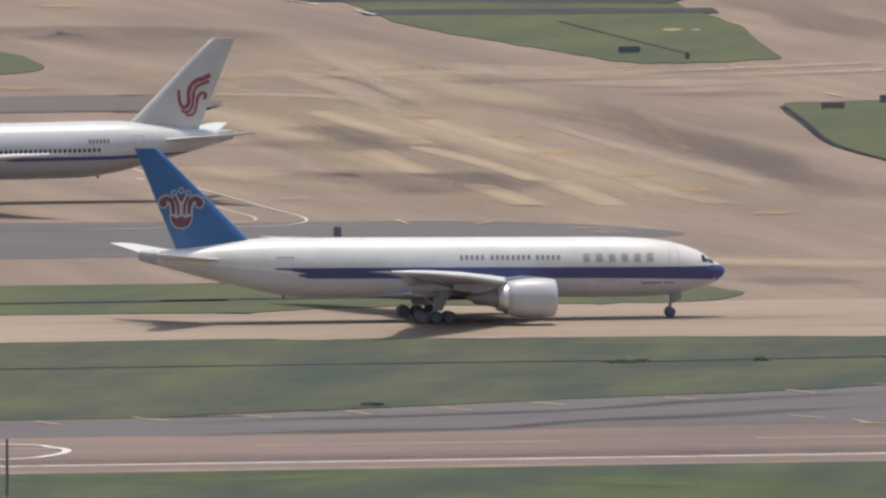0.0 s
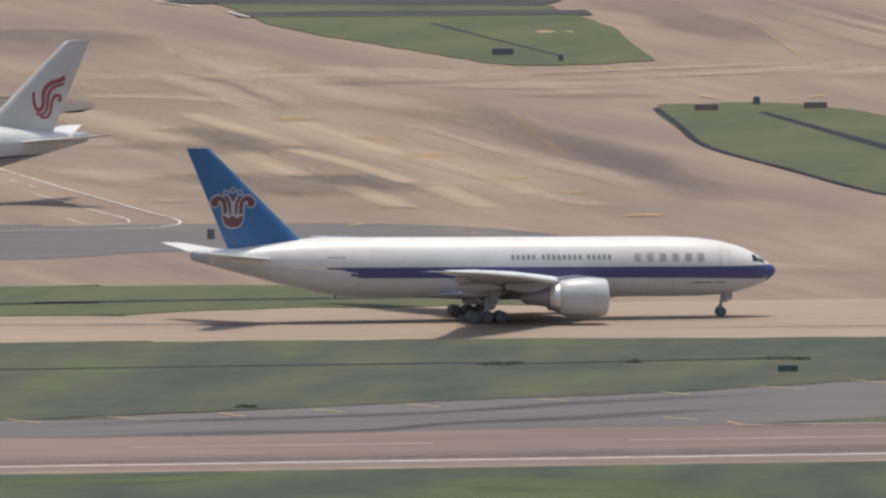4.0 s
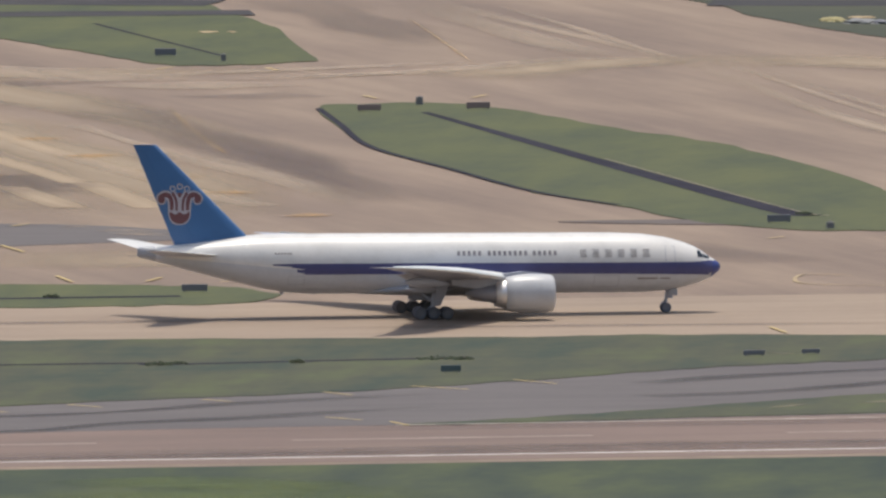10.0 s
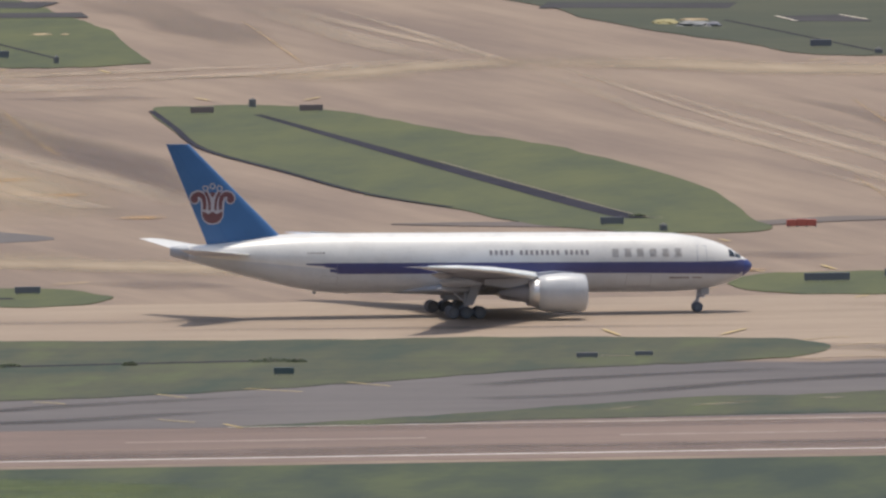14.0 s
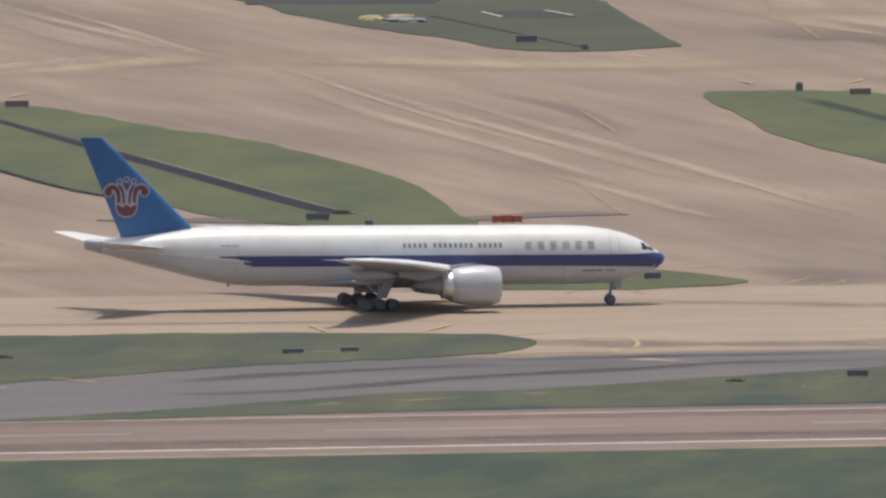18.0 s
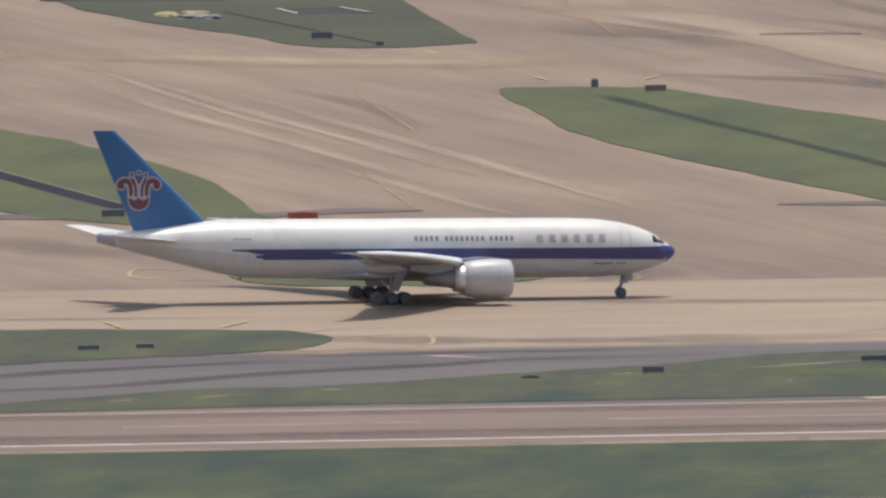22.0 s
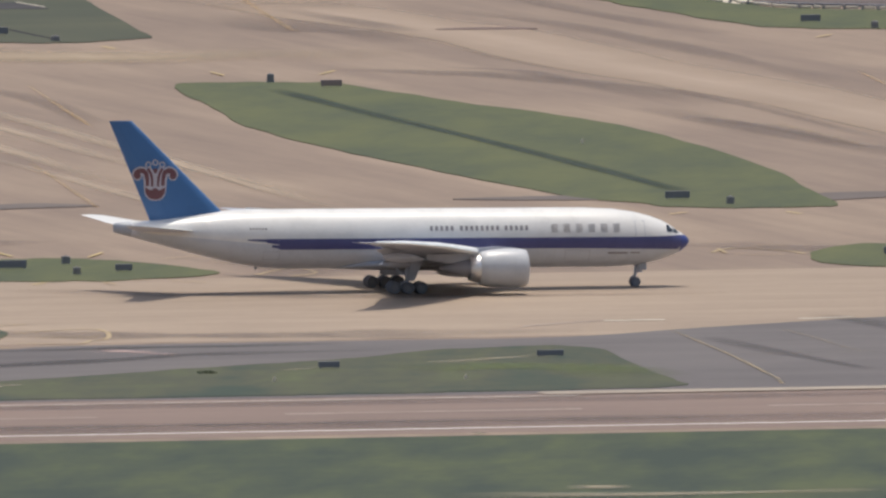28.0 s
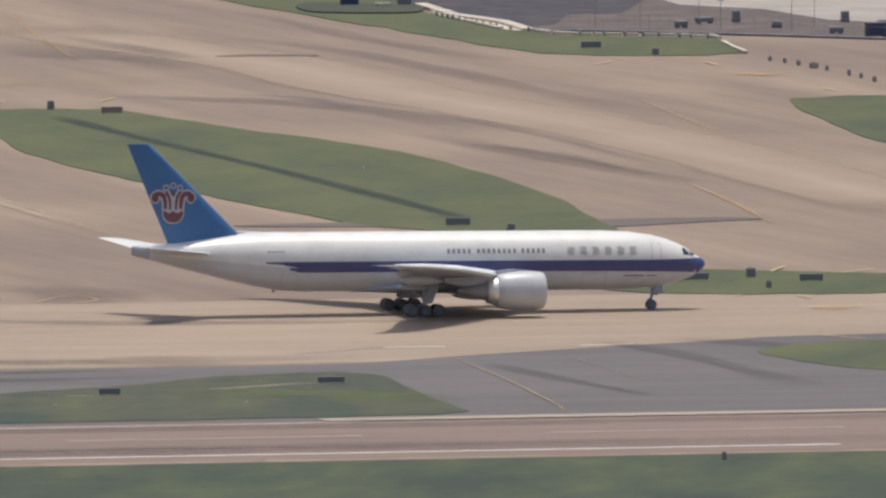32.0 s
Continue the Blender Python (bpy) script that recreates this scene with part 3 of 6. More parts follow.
EDGE_DASH = [(-118.1, 3188.8, -115.2, 3183.5), (-108.3, 3194.7, -104.6, 3189.3), (-98.3, 3198.9, -94.4, 3194.4), (-87.1, 3204.8, -84.3, 3198.6),
             (-77.8, 3209.9, -74.4, 3205.4), (-68.6, 3217.7, -65.0, 3213.2), (-55.2, 3225.4, -51.9, 3221.8), (-42.9, 3236.9, -39.8, 3231.4), (-42.1, 3196.8, -38.4, 3192.3),
             (-35.5, 3190.0, -33.6, 3184.0), (-34.0, 3245.9, -28.0, 3240.2), (-23.5, 3255.6, -19.0, 3249.1)]
BARS = [(-90.4, 3534.2, -88.9, 3526.6), (-81.4, 3526.4, -79.5, 3531.7), (-81.7, 3490.9, -78.9, 3478.3), (-74.4, 3435.0, -72.5, 3423.8), (-64.5, 3424.5, -62.9, 3431.5), (-45.4, 3791.0, -43.6, 3784.8), (-32.3, 3785.5, -30.5, 3791.6), (2.8, 3500.3, 4.6, 3503.4), (15.9, 3502.9, 17.0, 3498.6), (2.9, 3342.4, 4.6, 3332.7), (15.4, 3333.2, 18.0, 3342.7), (-56.5, 3422.7, -52.6, 3426.5), (16.6, 3450.9, 20.6, 3442.5), (26.8, 3454.3, 28.3, 3447.1), (30.0, 3396.6, 31.5, 3400.4), (36.6, 3445.6, 38.2, 3453.7), (55.2, 3815.4, 56.8, 3807.8), (68.4, 3809.4, 70.2, 3816.8), (102.0, 3520.4, 104.1, 3524.5), (115.2, 3524.8, 116.6, 3520.4)]
BARS = BARS + [(28.6, 3871.4, 30.7, 3873.8), (42.8, 3874.4, 44.4, 3867.8), (130.7, 3888.2, 132.8, 3894.5), (144.0, 3892.3, 145.4, 3885.6), (135.4, 3461.5, 137.2, 3470.7), (142.7, 3458.9, 146.9, 3464.8), (129.1, 3416.1, 130.4, 3419.0), (136.5, 3418.5, 137.8, 3413.4), (136.4, 3348.3, 140.6, 3342.2), (156.1, 3830.8, 157.7, 3825.6), (-71.2, 3850.1, -69.2, 3855.2), (-57.9, 3853.4, -56.4, 3847.0)]
WORN = [(-146.3, 3807.5, -139.6, 3801.1), (-146.5, 3998.4, -141.2, 3990.0), (-95.4, 3744.0, -89.7, 3740.2), (-85.1, 3701.9, -79.5, 3698.2), (-77.9, 3666.2, -72.4, 3662.6), (-68.0, 3621.9, -62.5, 3618.4), (-61.2, 3591.5, -55.8, 3588.1), (-50.9, 3547.1, -46.1, 3544.8), (146.1, 3864.8, 152.9, 3861.7), (137.5, 3398.4, 142.2, 3394.0), (16.6, 3446.9, 20.3, 3444.7)]
PAINTED = [(44.4, 3442.2, 48.5, 3447.0), (49.8, 3434.7, 52.6, 3435.5), (37.6, 3401.3, 39.0, 3396.7), (40.9, 3403.1, 42.5, 3404.5), (44.7, 3403.8, 48.7, 3399.5), (109.2, 3461.2, 113.0, 3461.9), (106.9, 3445.9, 112.4, 3444.5), (105.4, 3456.3, 106.1, 3448.0)]
for rows, half, material, label in ((PAINTED, 0.2, FADED, "faded yellow dash on the taxiway"), (EDGE_DASH, 0.22, YELLOW, "short yellow taxiway edge dash"), (BARS, 0.22, YELLOW, "short yellow holding mark on concrete")):
    for x0, y0, x1, y1 in rows:
        line("yellow_mark", [(x0, y0), ((x0 + x1) / 2, (y0 + y1) / 2), (x1, y1)], half, material, 0.14, label)
for x0, y0, x1, y1 in WORN:
    stain("yellow_mark", [(x0, y0), ((x0 + x1) / 2, (y0 + y1) / 2), (x1, y1)], 5.0, ORANGE_WEAR, 0.14, "faded orange paint on concrete", edge=0.5)

GUIDES = [([(133.0, 3813.1), (136.6, 3770.6), (141.6, 3724.2)], 0.5),
          ([(132.3, 3633.8), (136.0, 3595.2), (138.1, 3566.3), (139.3, 3549.8)], 0.45),
          ([(31.8, 3626.1), (35.3, 3581.2), (38.7, 3535.2)], 0.5),
          ([(119.6, 3702.1), (124.0, 3676.0), (128.7, 3652.4)], 0.35),
          ([(33.0, 3787.9), (36.3, 3742.6), (39.8, 3697.1)], 0.4),
          ([(-68.4, 3769.0), (-65.0, 3724.8), (-62.1, 3691.6), (-59.6, 3668.0)], 0.42),
          ([(-41.9, 3968.0), (-38.0, 3924.7), (-32.6, 3860.0)], 0.42),
          ([(60.5, 4015.1), (62.6, 3971.1), (64.9, 3936.0), (67.1, 3904.1)], 0.6)]
for points, half in GUIDES:
    stain("worn_guide_line", points, half, WORN_LINE, 0.14, "worn orange guide line on concrete", edge=0.5, tail=8.0)
ASPHALT_LINES = [[(96.0, 3316.4), (98.7, 3293.5), (101.0, 3273.8), (103.6, 3247.0), (104.7, 3234.3), (105.0, 3225.2)],
                 [(107.4, 3317.4), (110.7, 3301.1), (114.1, 3281.2), (118.5, 3273.5), (120.2, 3271.5)],
                 [(102.1, 3273.7), (108.0, 3275.2), (114.6, 3277.5)]]
for points, half in zip(ASPHALT_LINES, (0.34, 0.2, 0.2)):
    stain("worn_guide_line", points, half, YELLOW_WEAR, 0.14, "worn yellow guide line on asphalt", edge=0.6, tail=12.0)

# wear, tyre streaks and dry patches
LIGHT_A = [([(-97.9, 3676.3), (-96.9, 3669.3), (-90.4, 3629.1), (-89.5, 3623.4)], 3.6),
    ([(-83.1, 3604.2), (-82.3, 3598.6), (-76.4, 3566.4), (-75.7, 3562.0)], 3.3),
    ([(-74.8, 3612.9), (-74.0, 3607.3), (-67.1, 3566.2), (-66.3, 3561.8)], 3.3),
    ([(-110.1, 3733.3), (-108.4, 3722.5), (-103.6, 3694.0), (-102.5, 3688.1)], 2.9),
    ([(-105.0, 3754.8), (-103.7, 3746.3), (-92.9, 3693.7), (-91.6, 3687.8)], 3.1),
    ([(-91.8, 3736.4), (-90.7, 3730.3), (-79.5, 3673.5), (-70.8, 3635.4), (-61.3, 3589.1), (-59.9, 3582.4)], 2.9),
    ([(-91.4, 3679.6), (-90.2, 3673.8), (-84.3, 3650.6), (-77.0, 3616.3), (-75.9, 3610.7)], 2.5)]
LIGHT_B = [([(-125.6, 3839.6), (-112.4, 3787.9)], 1.1),
    ([(-83.6, 3827.4), (-56.6, 3847.8), (-29.3, 3867.0)], 4.0),
    ([(-66.7, 3825.9), (-39.5, 3843.8), (-19.1, 3875.0)], 5.0),
    ([(-105.4, 3575.8), (-100.5, 3575.7)], 4.0),
    ([(-41.6, 4004.5), (-26.8, 3922.7), (-15.4, 3869.9)], 4.0),
    ([(-53.5, 3833.7), (-36.6, 3845.5), (-18.2, 3876.5)], 5.0)]
BROAD = [([(-157.8, 3923.3), (-149.7, 3931.0), (-141.4, 3936.1), (-132.0, 3927.8), (-123.5, 3903.8), (-118.1, 3884.1)], 24.0),
    ([(8.0, 3322.0), (35.0, 3311.0), (60.0, 3310.0), (88.0, 3316.0)], 9.0),
    ([(-82.0, 3790.0), (-76.4, 3764.4), (-66.1, 3715.9), (-54.0, 3657.1), (-43.4, 3594.6), (-38.0, 3570.0)], 9.0),
    ([(62.0, 3950.0), (67.7, 3915.0), (75.2, 3905.0), (82.0, 3880.0)], 8.0),
    ([(70.0, 3822.0), (80.0, 3815.0), (90.6, 3804.8), (103.4, 3779.0), (114.0, 3740.0)], 6.0),
    ([(106.0, 3735.0), (111.5, 3711.8), (119.2, 3681.8), (128.0, 3652.1), (134.0, 3630.0)], 4.0),
    ([(-60.0, 4030.0), (-46.0, 3950.0), (-38.0, 3900.0)], 8.0)]
STREAKS = [([(-39.8, 4013.3), (-27.9, 3958.0), (-17.2, 3912.1), (-6.6, 3862.1)], 2.3),
           ([(-31.1, 3999.0), (-20.8, 3944.2), (-11.5, 3890.8), (-5.2, 3851.8)], 1.5),
           ([(-6.6, 3859.6), (1.6, 3808.5), (9.6, 3754.0), (19.0, 3705.6), (26.4, 3667.7), (32.6, 3635.3), (38.7, 3598.9), (44.8, 3572.0)], 2.3),
           ([(0.3, 3854.0), (8.4, 3810.6), (19.2, 3748.6), (26.7, 3709.9), (33.0, 3676.6), (38.6, 3647.5), (44.7, 3616.5), (51.4, 3587.1)], 2.2),
           ([(13.8, 3810.3), (26.9, 3739.7), (39.5, 3672.8), (48.7, 3623.0), (57.7, 3579.0), (67.6, 3538.1)], 2.6),
           ([(-3.9, 3867.1), (3.0, 3829.8), (9.7, 3788.2), (19.1, 3731.7), (25.3, 3700.5), (31.6, 3667.4)], 1.2),
           ([(26.2, 3640.2), (35.5, 3596.9), (44.5, 3550.2), (50.5, 3528.3)], 2.0),
           ([(33.3, 3705.9), (45.7, 3641.4), (57.6, 3573.5), (67.3, 3524.1)], 1.8)]
CROSS_BAND = [([(-11.5, 3870.1), (-1.1, 3869.5), (9.9, 3866.3), (19.8, 3858.0), (34.6, 3852.0), (48.3, 3851.1), (62.2, 3855.4), (78.5, 3849.3)], 20.0),
    ([(-38.0, 3831.0), (-29.9, 3840.6), (-20.4, 3857.8), (-11.5, 3870.1), (-4.6, 3874.9)], 15.0)]
LIGHT_D = [([(-95.7, 3854.0), (-92.6, 3851.4), (-74.6, 3829.3), (-71.1, 3822.9)], 12.1),
    ([(-74.9, 3808.0), (-71.5, 3811.6), (-58.7, 3816.2), (-55.3, 3818.6)], 9.9),
    ([(-78.3, 3727.6), (-77.0, 3721.6), (-67.1, 3673.1), (-61.4, 3649.9)], 2.4),
    ([(-61.7, 3591.3), (-60.8, 3585.8), (-54.9, 3566.9), (-53.9, 3563.6)], 2.9),
    ([(-114.9, 3922.2), (-112.9, 3908.9), (-103.2, 3846.6), (-94.1, 3778.9), (-93.0, 3771.5)], 3.0),
    ([(-113.4, 3846.9), (-111.8, 3839.3), (-104.8, 3805.2), (-95.5, 3746.1), (-94.2, 3737.6)], 3.0),
    ([(-105.0, 3805.2), (-100.5, 3776.6), (-91.4, 3733.9)], 2.6),
    ([(-80.5, 3675.8), (-73.6, 3643.4), (-63.0, 3595.8)], 1.8),
    ([(-67.7, 3677.8), (-60.7, 3648.8), (-51.7, 3611.1), (-43.4, 3564.4)], 3.7)]
LANE_STREAKS = [([(-75.9, 3523.2), (-74.1, 3525.3), (-71.9, 3526.3)], 2.2),
    ([(-72.0, 3516.7), (-68.6, 3518.7), (-64.8, 3515.4)], 2.2),
    ([(-70.7, 3511.3), (-67.2, 3511.3), (-62.8, 3509.0)], 2.0)]
PALE_BAND = [([(62.0, 3985.0), (77.0, 3935.0), (89.8, 3898.7), (103.5, 3832.0), (116.8, 3785.0), (128.6, 3737.0), (139.8, 3683.0), (148.6, 3630.0), (160.0, 3570.0)], 12.5)]
TAN_FIELD = [([(-85.0, 3478.0), (-60.0, 3462.0), (-35.0, 3452.0), (-10.0, 3450.0)], 20.0),
    ([(-112.0, 3800.0), (-100.6, 3755.0), (-77.3, 3665.0), (-62.0, 3585.0), (-56.0, 3545.0)], 15.0),
    ([(-125.0, 3760.0), (-110.3, 3719.5), (-92.0, 3630.0), (-79.8, 3557.4)], 9.0),
    ([(-125.0, 3925.0), (-105.0, 3870.0), (-88.0, 3800.0), (-70.0, 3740.0), (-58.0, 3680.0)], 11.0),
    ([(-140.0, 3840.0), (-112.0, 3835.0), (-80.0, 3842.0), (-50.0, 3850.0)], 14.0),
    ([(-130.0, 3790.0), (-108.0, 3790.0), (-90.0, 3760.0)], 8.0),
    ([(-140.0, 3785.0), (-125.0, 3770.0), (-113.0, 3735.0), (-104.0, 3690.0), (-96.0, 3640.0)], 11.0),
    ([(-128.0, 3650.0), (-115.0, 3635.0), (-103.0, 3610.0), (-92.0, 3580.0)], 10.0)]
DARK_A = [([(-109.5, 3693.0), (-107.5, 3690.6), (-100.6, 3682.2), (-94.2, 3675.1), (-91.9, 3671.5)], 14.3),
    ([(-102.4, 3626.0), (-101.2, 3624.9), (-92.1, 3612.2), (-83.9, 3593.0), (-82.8, 3590.8)], 13.2),
    ([(-85.5, 3625.6), (-84.6, 3623.3), (-77.2, 3605.1), (-76.0, 3600.6)], 8.2),
    ([(-105.7, 3721.2), (-104.7, 3718.8), (-96.4, 3693.8), (-95.0, 3690.2)], 7.2),
    ([(-62.1, 3795.2), (-61.1, 3793.9), (-56.9, 3790.1), (-52.1, 3785.0)], 12.1),
    ([(-91.2, 3822.2), (-90.1, 3821.0), (-83.6, 3817.0), (-82.2, 3815.7)], 6.6),
    ([(-110.3, 3848.1), (-109.2, 3843.0), (-102.0, 3817.6), (-94.8, 3771.6), (-93.5, 3764.2)], 1.5),
    ([(-80.4, 3779.7), (-78.0, 3771.1), (-70.2, 3745.3), (-63.3, 3712.9), (-55.3, 3677.4), (-47.3, 3620.0), (-41.6, 3575.3)], 6.0)]
DARK_B = [([(99.0, 3801.0), (112.1, 3763.0), (123.4, 3709.2), (131.3, 3664.1)], 2.0),
    ([(111.3, 3714.9), (120.9, 3682.3), (128.0, 3650.5)], 1.6),
    ([(86.4, 3954.8), (100.7, 3920.3), (116.2, 3854.0), (131.0, 3783.7)], 4.0),
    ([(83.5, 3824.7), (93.2, 3814.0), (98.8, 3792.3)], 2.2),
    ([(23.9, 3794.6), (33.8, 3757.2), (40.5, 3702.9)], 3.0),
    ([(65.6, 3961.8), (75.5, 3927.7), (81.3, 3904.8)], 3.0),
    ([(90.3, 4019.6), (104.2, 3950.0), (120.1, 3895.6)], 3.0),
    ([(109.2, 3715.5), (120.4, 3691.0), (128.8, 3649.6)], 1.8),
    ([(52.4, 3444.3), (59.5, 3428.6), (61.1, 3413.4)], 7.0)]
DARK_C = [([(-11.0, 3496.7), (-3.5, 3475.5), (5.2, 3454.5)], 8.0),
    ([(-49.8, 3429.9), (-39.9, 3414.6)], 9.0),
    ([(15.5, 3479.9), (22.9, 3474.4), (30.2, 3468.9)], 8.0),
    ([(103.3, 3468.8), (113.5, 3457.8), (123.7, 3455.0)], 8.0),
    ([(-21.3, 3533.7), (-6.9, 3528.9)], 3.0)]
ASPH_DARK = [([(-10.2, 3249.4), (-7.9, 3252.9), (-2.1, 3259.9), (6.6, 3266.7), (15.4, 3272.7), (22.5, 3278.7)], 3.9),
    ([(-10.2, 3228.7), (-7.9, 3230.3), (3.7, 3237.8), (15.3, 3251.6), (22.3, 3258.5), (38.8, 3271.3), (44.7, 3277.4), (56.4, 3281.4), (68.2, 3285.3)], 3.9),
    ([(22.5, 3284.3), (33.1, 3287.4), (41.9, 3290.6), (50.8, 3291.9), (62.6, 3296.8)], 3.3),
    ([(-104.0, 3185.9), (-95.6, 3190.9), (-84.3, 3195.8), (-70.2, 3202.5), (-61.7, 3208.4), (-51.4, 3219.6), (-39.1, 3229.1), (-30.5, 3234.2)], 3.6),
    ([(-103.3, 3165.1), (-95.0, 3170.9), (-83.8, 3174.9), (-71.4, 3178.0), (-63.6, 3188.2), (-51.0, 3196.6), (-38.8, 3207.7), (-30.3, 3214.6)], 3.8)]
ASPH_SOFT = [([(99.5, 3304.0), (101.1, 3297.7), (106.1, 3278.7), (112.9, 3256.1), (115.0, 3249.0)], 2.0),
    ([(112.0, 3342.0), (115.6, 3332.7), (121.9, 3311.2), (128.8, 3277.9), (132.0, 3264.0)], 3.0),
    ([(121.0, 3346.0), (131.0, 3330.0), (139.0, 3304.0)], 3.5)]
RUN_DARK = [([along(x, 3154.0) for x in (-190.0, -90.0, -20.0, 40.0, 110.0, 230.0)], 9.0),
    ([along(x, 3150.5) for x in (-190.0, -100.0, -50.0, 0.0)], 4.5),
    ([along(x, 3187.5) for x in (-60.0, 0.0, 60.0, 130.0, 230.0)], 5.0),
    ([along(x, 3157.5) for x in (-40.0, 10.0, 70.0, 120.0)], 4.0)]
TAXI_DARK = [([(-127.6, 3349.8), (-85.8, 3351.7), (-34.0, 3360.2)], 4.0),
    ([(-46.8, 3343.2), (-17.0, 3346.6), (18.9, 3349.7)], 3.0),
    ([(26.5, 3388.2), (62.5, 3375.8), (104.8, 3377.8)], 5.0)]
PALE_PATH = [([(2.2, 3210.1), (4.5, 3212.7), (6.5, 3217.0)], 1.2),
    ([(11.4, 3216.7), (14.6, 3220.1), (18.3, 3223.4)], 1.2),
    ([(24.4, 3228.5), (26.1, 3229.3), (27.6, 3231.0)], 1.0),
    ([(53.9, 3252.1), (56.0, 3252.9), (58.4, 3254.6)], 1.2),
    ([(69.2, 3262.2), (74.9, 3267.3), (81.1, 3273.4)], 1.2),
    ([(-39.9, 3324.7), (-36.1, 3324.5)], 1.5),
    ([(-26.6, 3326.0), (-19.9, 3325.7)], 1.5),
    ([(78.8, 3071.6), (85.4, 3071.2)], 3.0),
    ([(66.7, 3061.1), (89.5, 3061.2), (109.8, 3066.4)], 3.5),
    ([(71.5, 3151.9), (73.1, 3151.8)], 2.0)]
NEAR_PATCH = [([(-66.0, 3093.0), (-54.5, 3100.0), (-38.0, 3094.0)], 11.0),
    ([(-60.0, 3090.0), (-49.7, 3093.0), (-37.5, 3096.0)], 7.0),
    ([(-70.0, 3080.0), (-48.7, 3080.0), (-30.0, 3086.0)], 12.0),
    ([(-120.0, 3100.0), (-95.0, 3104.0), (-75.0, 3110.0)], 7.0)]
BLEACHED = [([(-122.0, 3850.0), (-116.6, 3814.1), (-101.7, 3716.2), (-86.2, 3623.2), (-74.5, 3556.4), (-70.0, 3530.0)], 17.0)]
WEDGE_PATCH = [([(66.0, 3252.0), (78.0, 3256.0), (86.0, 3253.0), (90.5, 3238.0)], 9.0)]

for rows, material, z, label in ((PALE_BAND, BAND, 0.058, "broad pale band of newer concrete"), (BLEACHED, BLEACH, 0.0480, "broad faintly bleached stretch of concrete"), (TAN_FIELD, TAN, 0.0585, "tan bleached stretch of old concrete"), (LIGHT_A, LIGHT_WEAR, 0.062, "pale worn patch of old concrete"), (STREAKS, SWEPT, 0.0772, "pale swept streak on old concrete"), (CROSS_BAND, TAN, 0.0850, "pale worn band across the apron"), (LIGHT_B + LIGHT_D + LANE_STREAKS, SOFT_WEAR, 0.100, "pale worn streak on old concrete"), (BROAD, BROAD_DARK, 0.050, "broad dirty stretch of concrete"), (DARK_A + DARK_B + DARK_C, DARK_WEAR, 0.066, "dark soiled streak on old concrete"),
                                 (ASPH_DARK, RUBBER_WEAR, 0.065, "dark tyre streak on asphalt"), (ASPH_SOFT, FAINT_RUBBER, 0.065, "faint dark sweep of tyres on asphalt"), (RUN_DARK + TAXI_DARK, DARK_WEAR, 0.045, "dark tyre streak along the pavement"),
                                 (PALE_PATH, DRY_GRASS, 0.125, "pale dry path in the grass"), (NEAR_PATCH, FRESH_GRASS, 0.085, "bright green patch of fresh grass"), (WEDGE_PATCH, FRESH_GRASS, 0.125, "bright green patch of fresh grass")):
    for i, (points, half) in enumerate(rows):
        crisp = material in (LIGHT_WEAR, BAND)
        stain("wear_streak" if "grass" not in label else "grass_patch", points, half, material, z + 0.0012 * i, label, tail=14.0 if material is BAND else 9.0 if crisp else 3.0,
              edge=0.8 if material is BAND else 0.68 if crisp else 0.35 if material in (SWEPT, TAN) else 0.6, wobble=0.12 if crisp else 0.5)


# ---- airliners ----
# A wide-body twin. Stations run aft from the nose tip; the local origin is the nose wheels' ground contact, x forwards, z up.
NOSE_GEAR = 5.9
BODY_Z = 5.45
PITCH = 0.6              # degrees nose down
RINGS = [(0.0, -0.42, -0.72, 0.12), (0.12, -0.2, -0.95, 0.36), (0.35, 0.0, -1.2, 0.68), (0.9, 0.33, -1.6, 1.15), (1.5, 0.66, -1.92, 1.5), (2.2, 1.2, -2.2, 1.85),
         (3.1, 1.68, -2.5, 2.2), (4.3, 2.13, -2.82, 2.55), (6.1, 2.6, -3.12, 2.88), (8.6, 2.95, -3.27, 3.05), (11.7, 3.08, -3.3, 3.1), (15.0, 3.1, -3.3, 3.1),
         (45.0, 3.1, -3.3, 3.1), (47.0, 3.1, -3.15, 3.08), (50.0, 3.05, -2.66, 2.95), (52.2, 2.85, -2.14, 2.7), (55.0, 2.5, -1.45, 2.25), (58.4, 2.0, -0.55, 1.6),
         (60.5, 1.85, 0.02, 1.1), (62.0, 1.78, 0.42, 0.6), (62.9, 1.72, 0.66, 0.26), (63.1, 1.6, 0.78, 0.14)]


class Plan:
    """Stations of one airliner: plugs lengthen the body before and behind the wing; rise: the fin's extra height."""

    def __init__(self, fore, aft, rise):
        self.fore, self.aft, self.rise = fore, aft, rise

    def st(self, s):
        return s + (self.fore if s > 14.9 else 0) + (self.aft if s > 44.9 else 0)

    def x(self, s):
        return NOSE_GEAR - self.st(s)

    def section(self, s):
        for a, b in zip(RINGS[:-1], RINGS[1:]):
            if a[0] <= s <= b[0]:
                u = (s - a[0]) / (b[0] - a[0])
                return [p + (q - p) * u for p, q in zip(a[1:], b[1:])]
        return RINGS[-1][1:]

    def side(self, s, z, proud=0.015):
        """Half width of the skin at a station and a height above the body's axis."""
        top, low, half = self.section(s)
        c, h = (top + low) / 2, (top - low) / 2
        return half * math.sqrt(max(0.0, 1 - min(1, abs((z - c) / h)) ** 2)) + proud


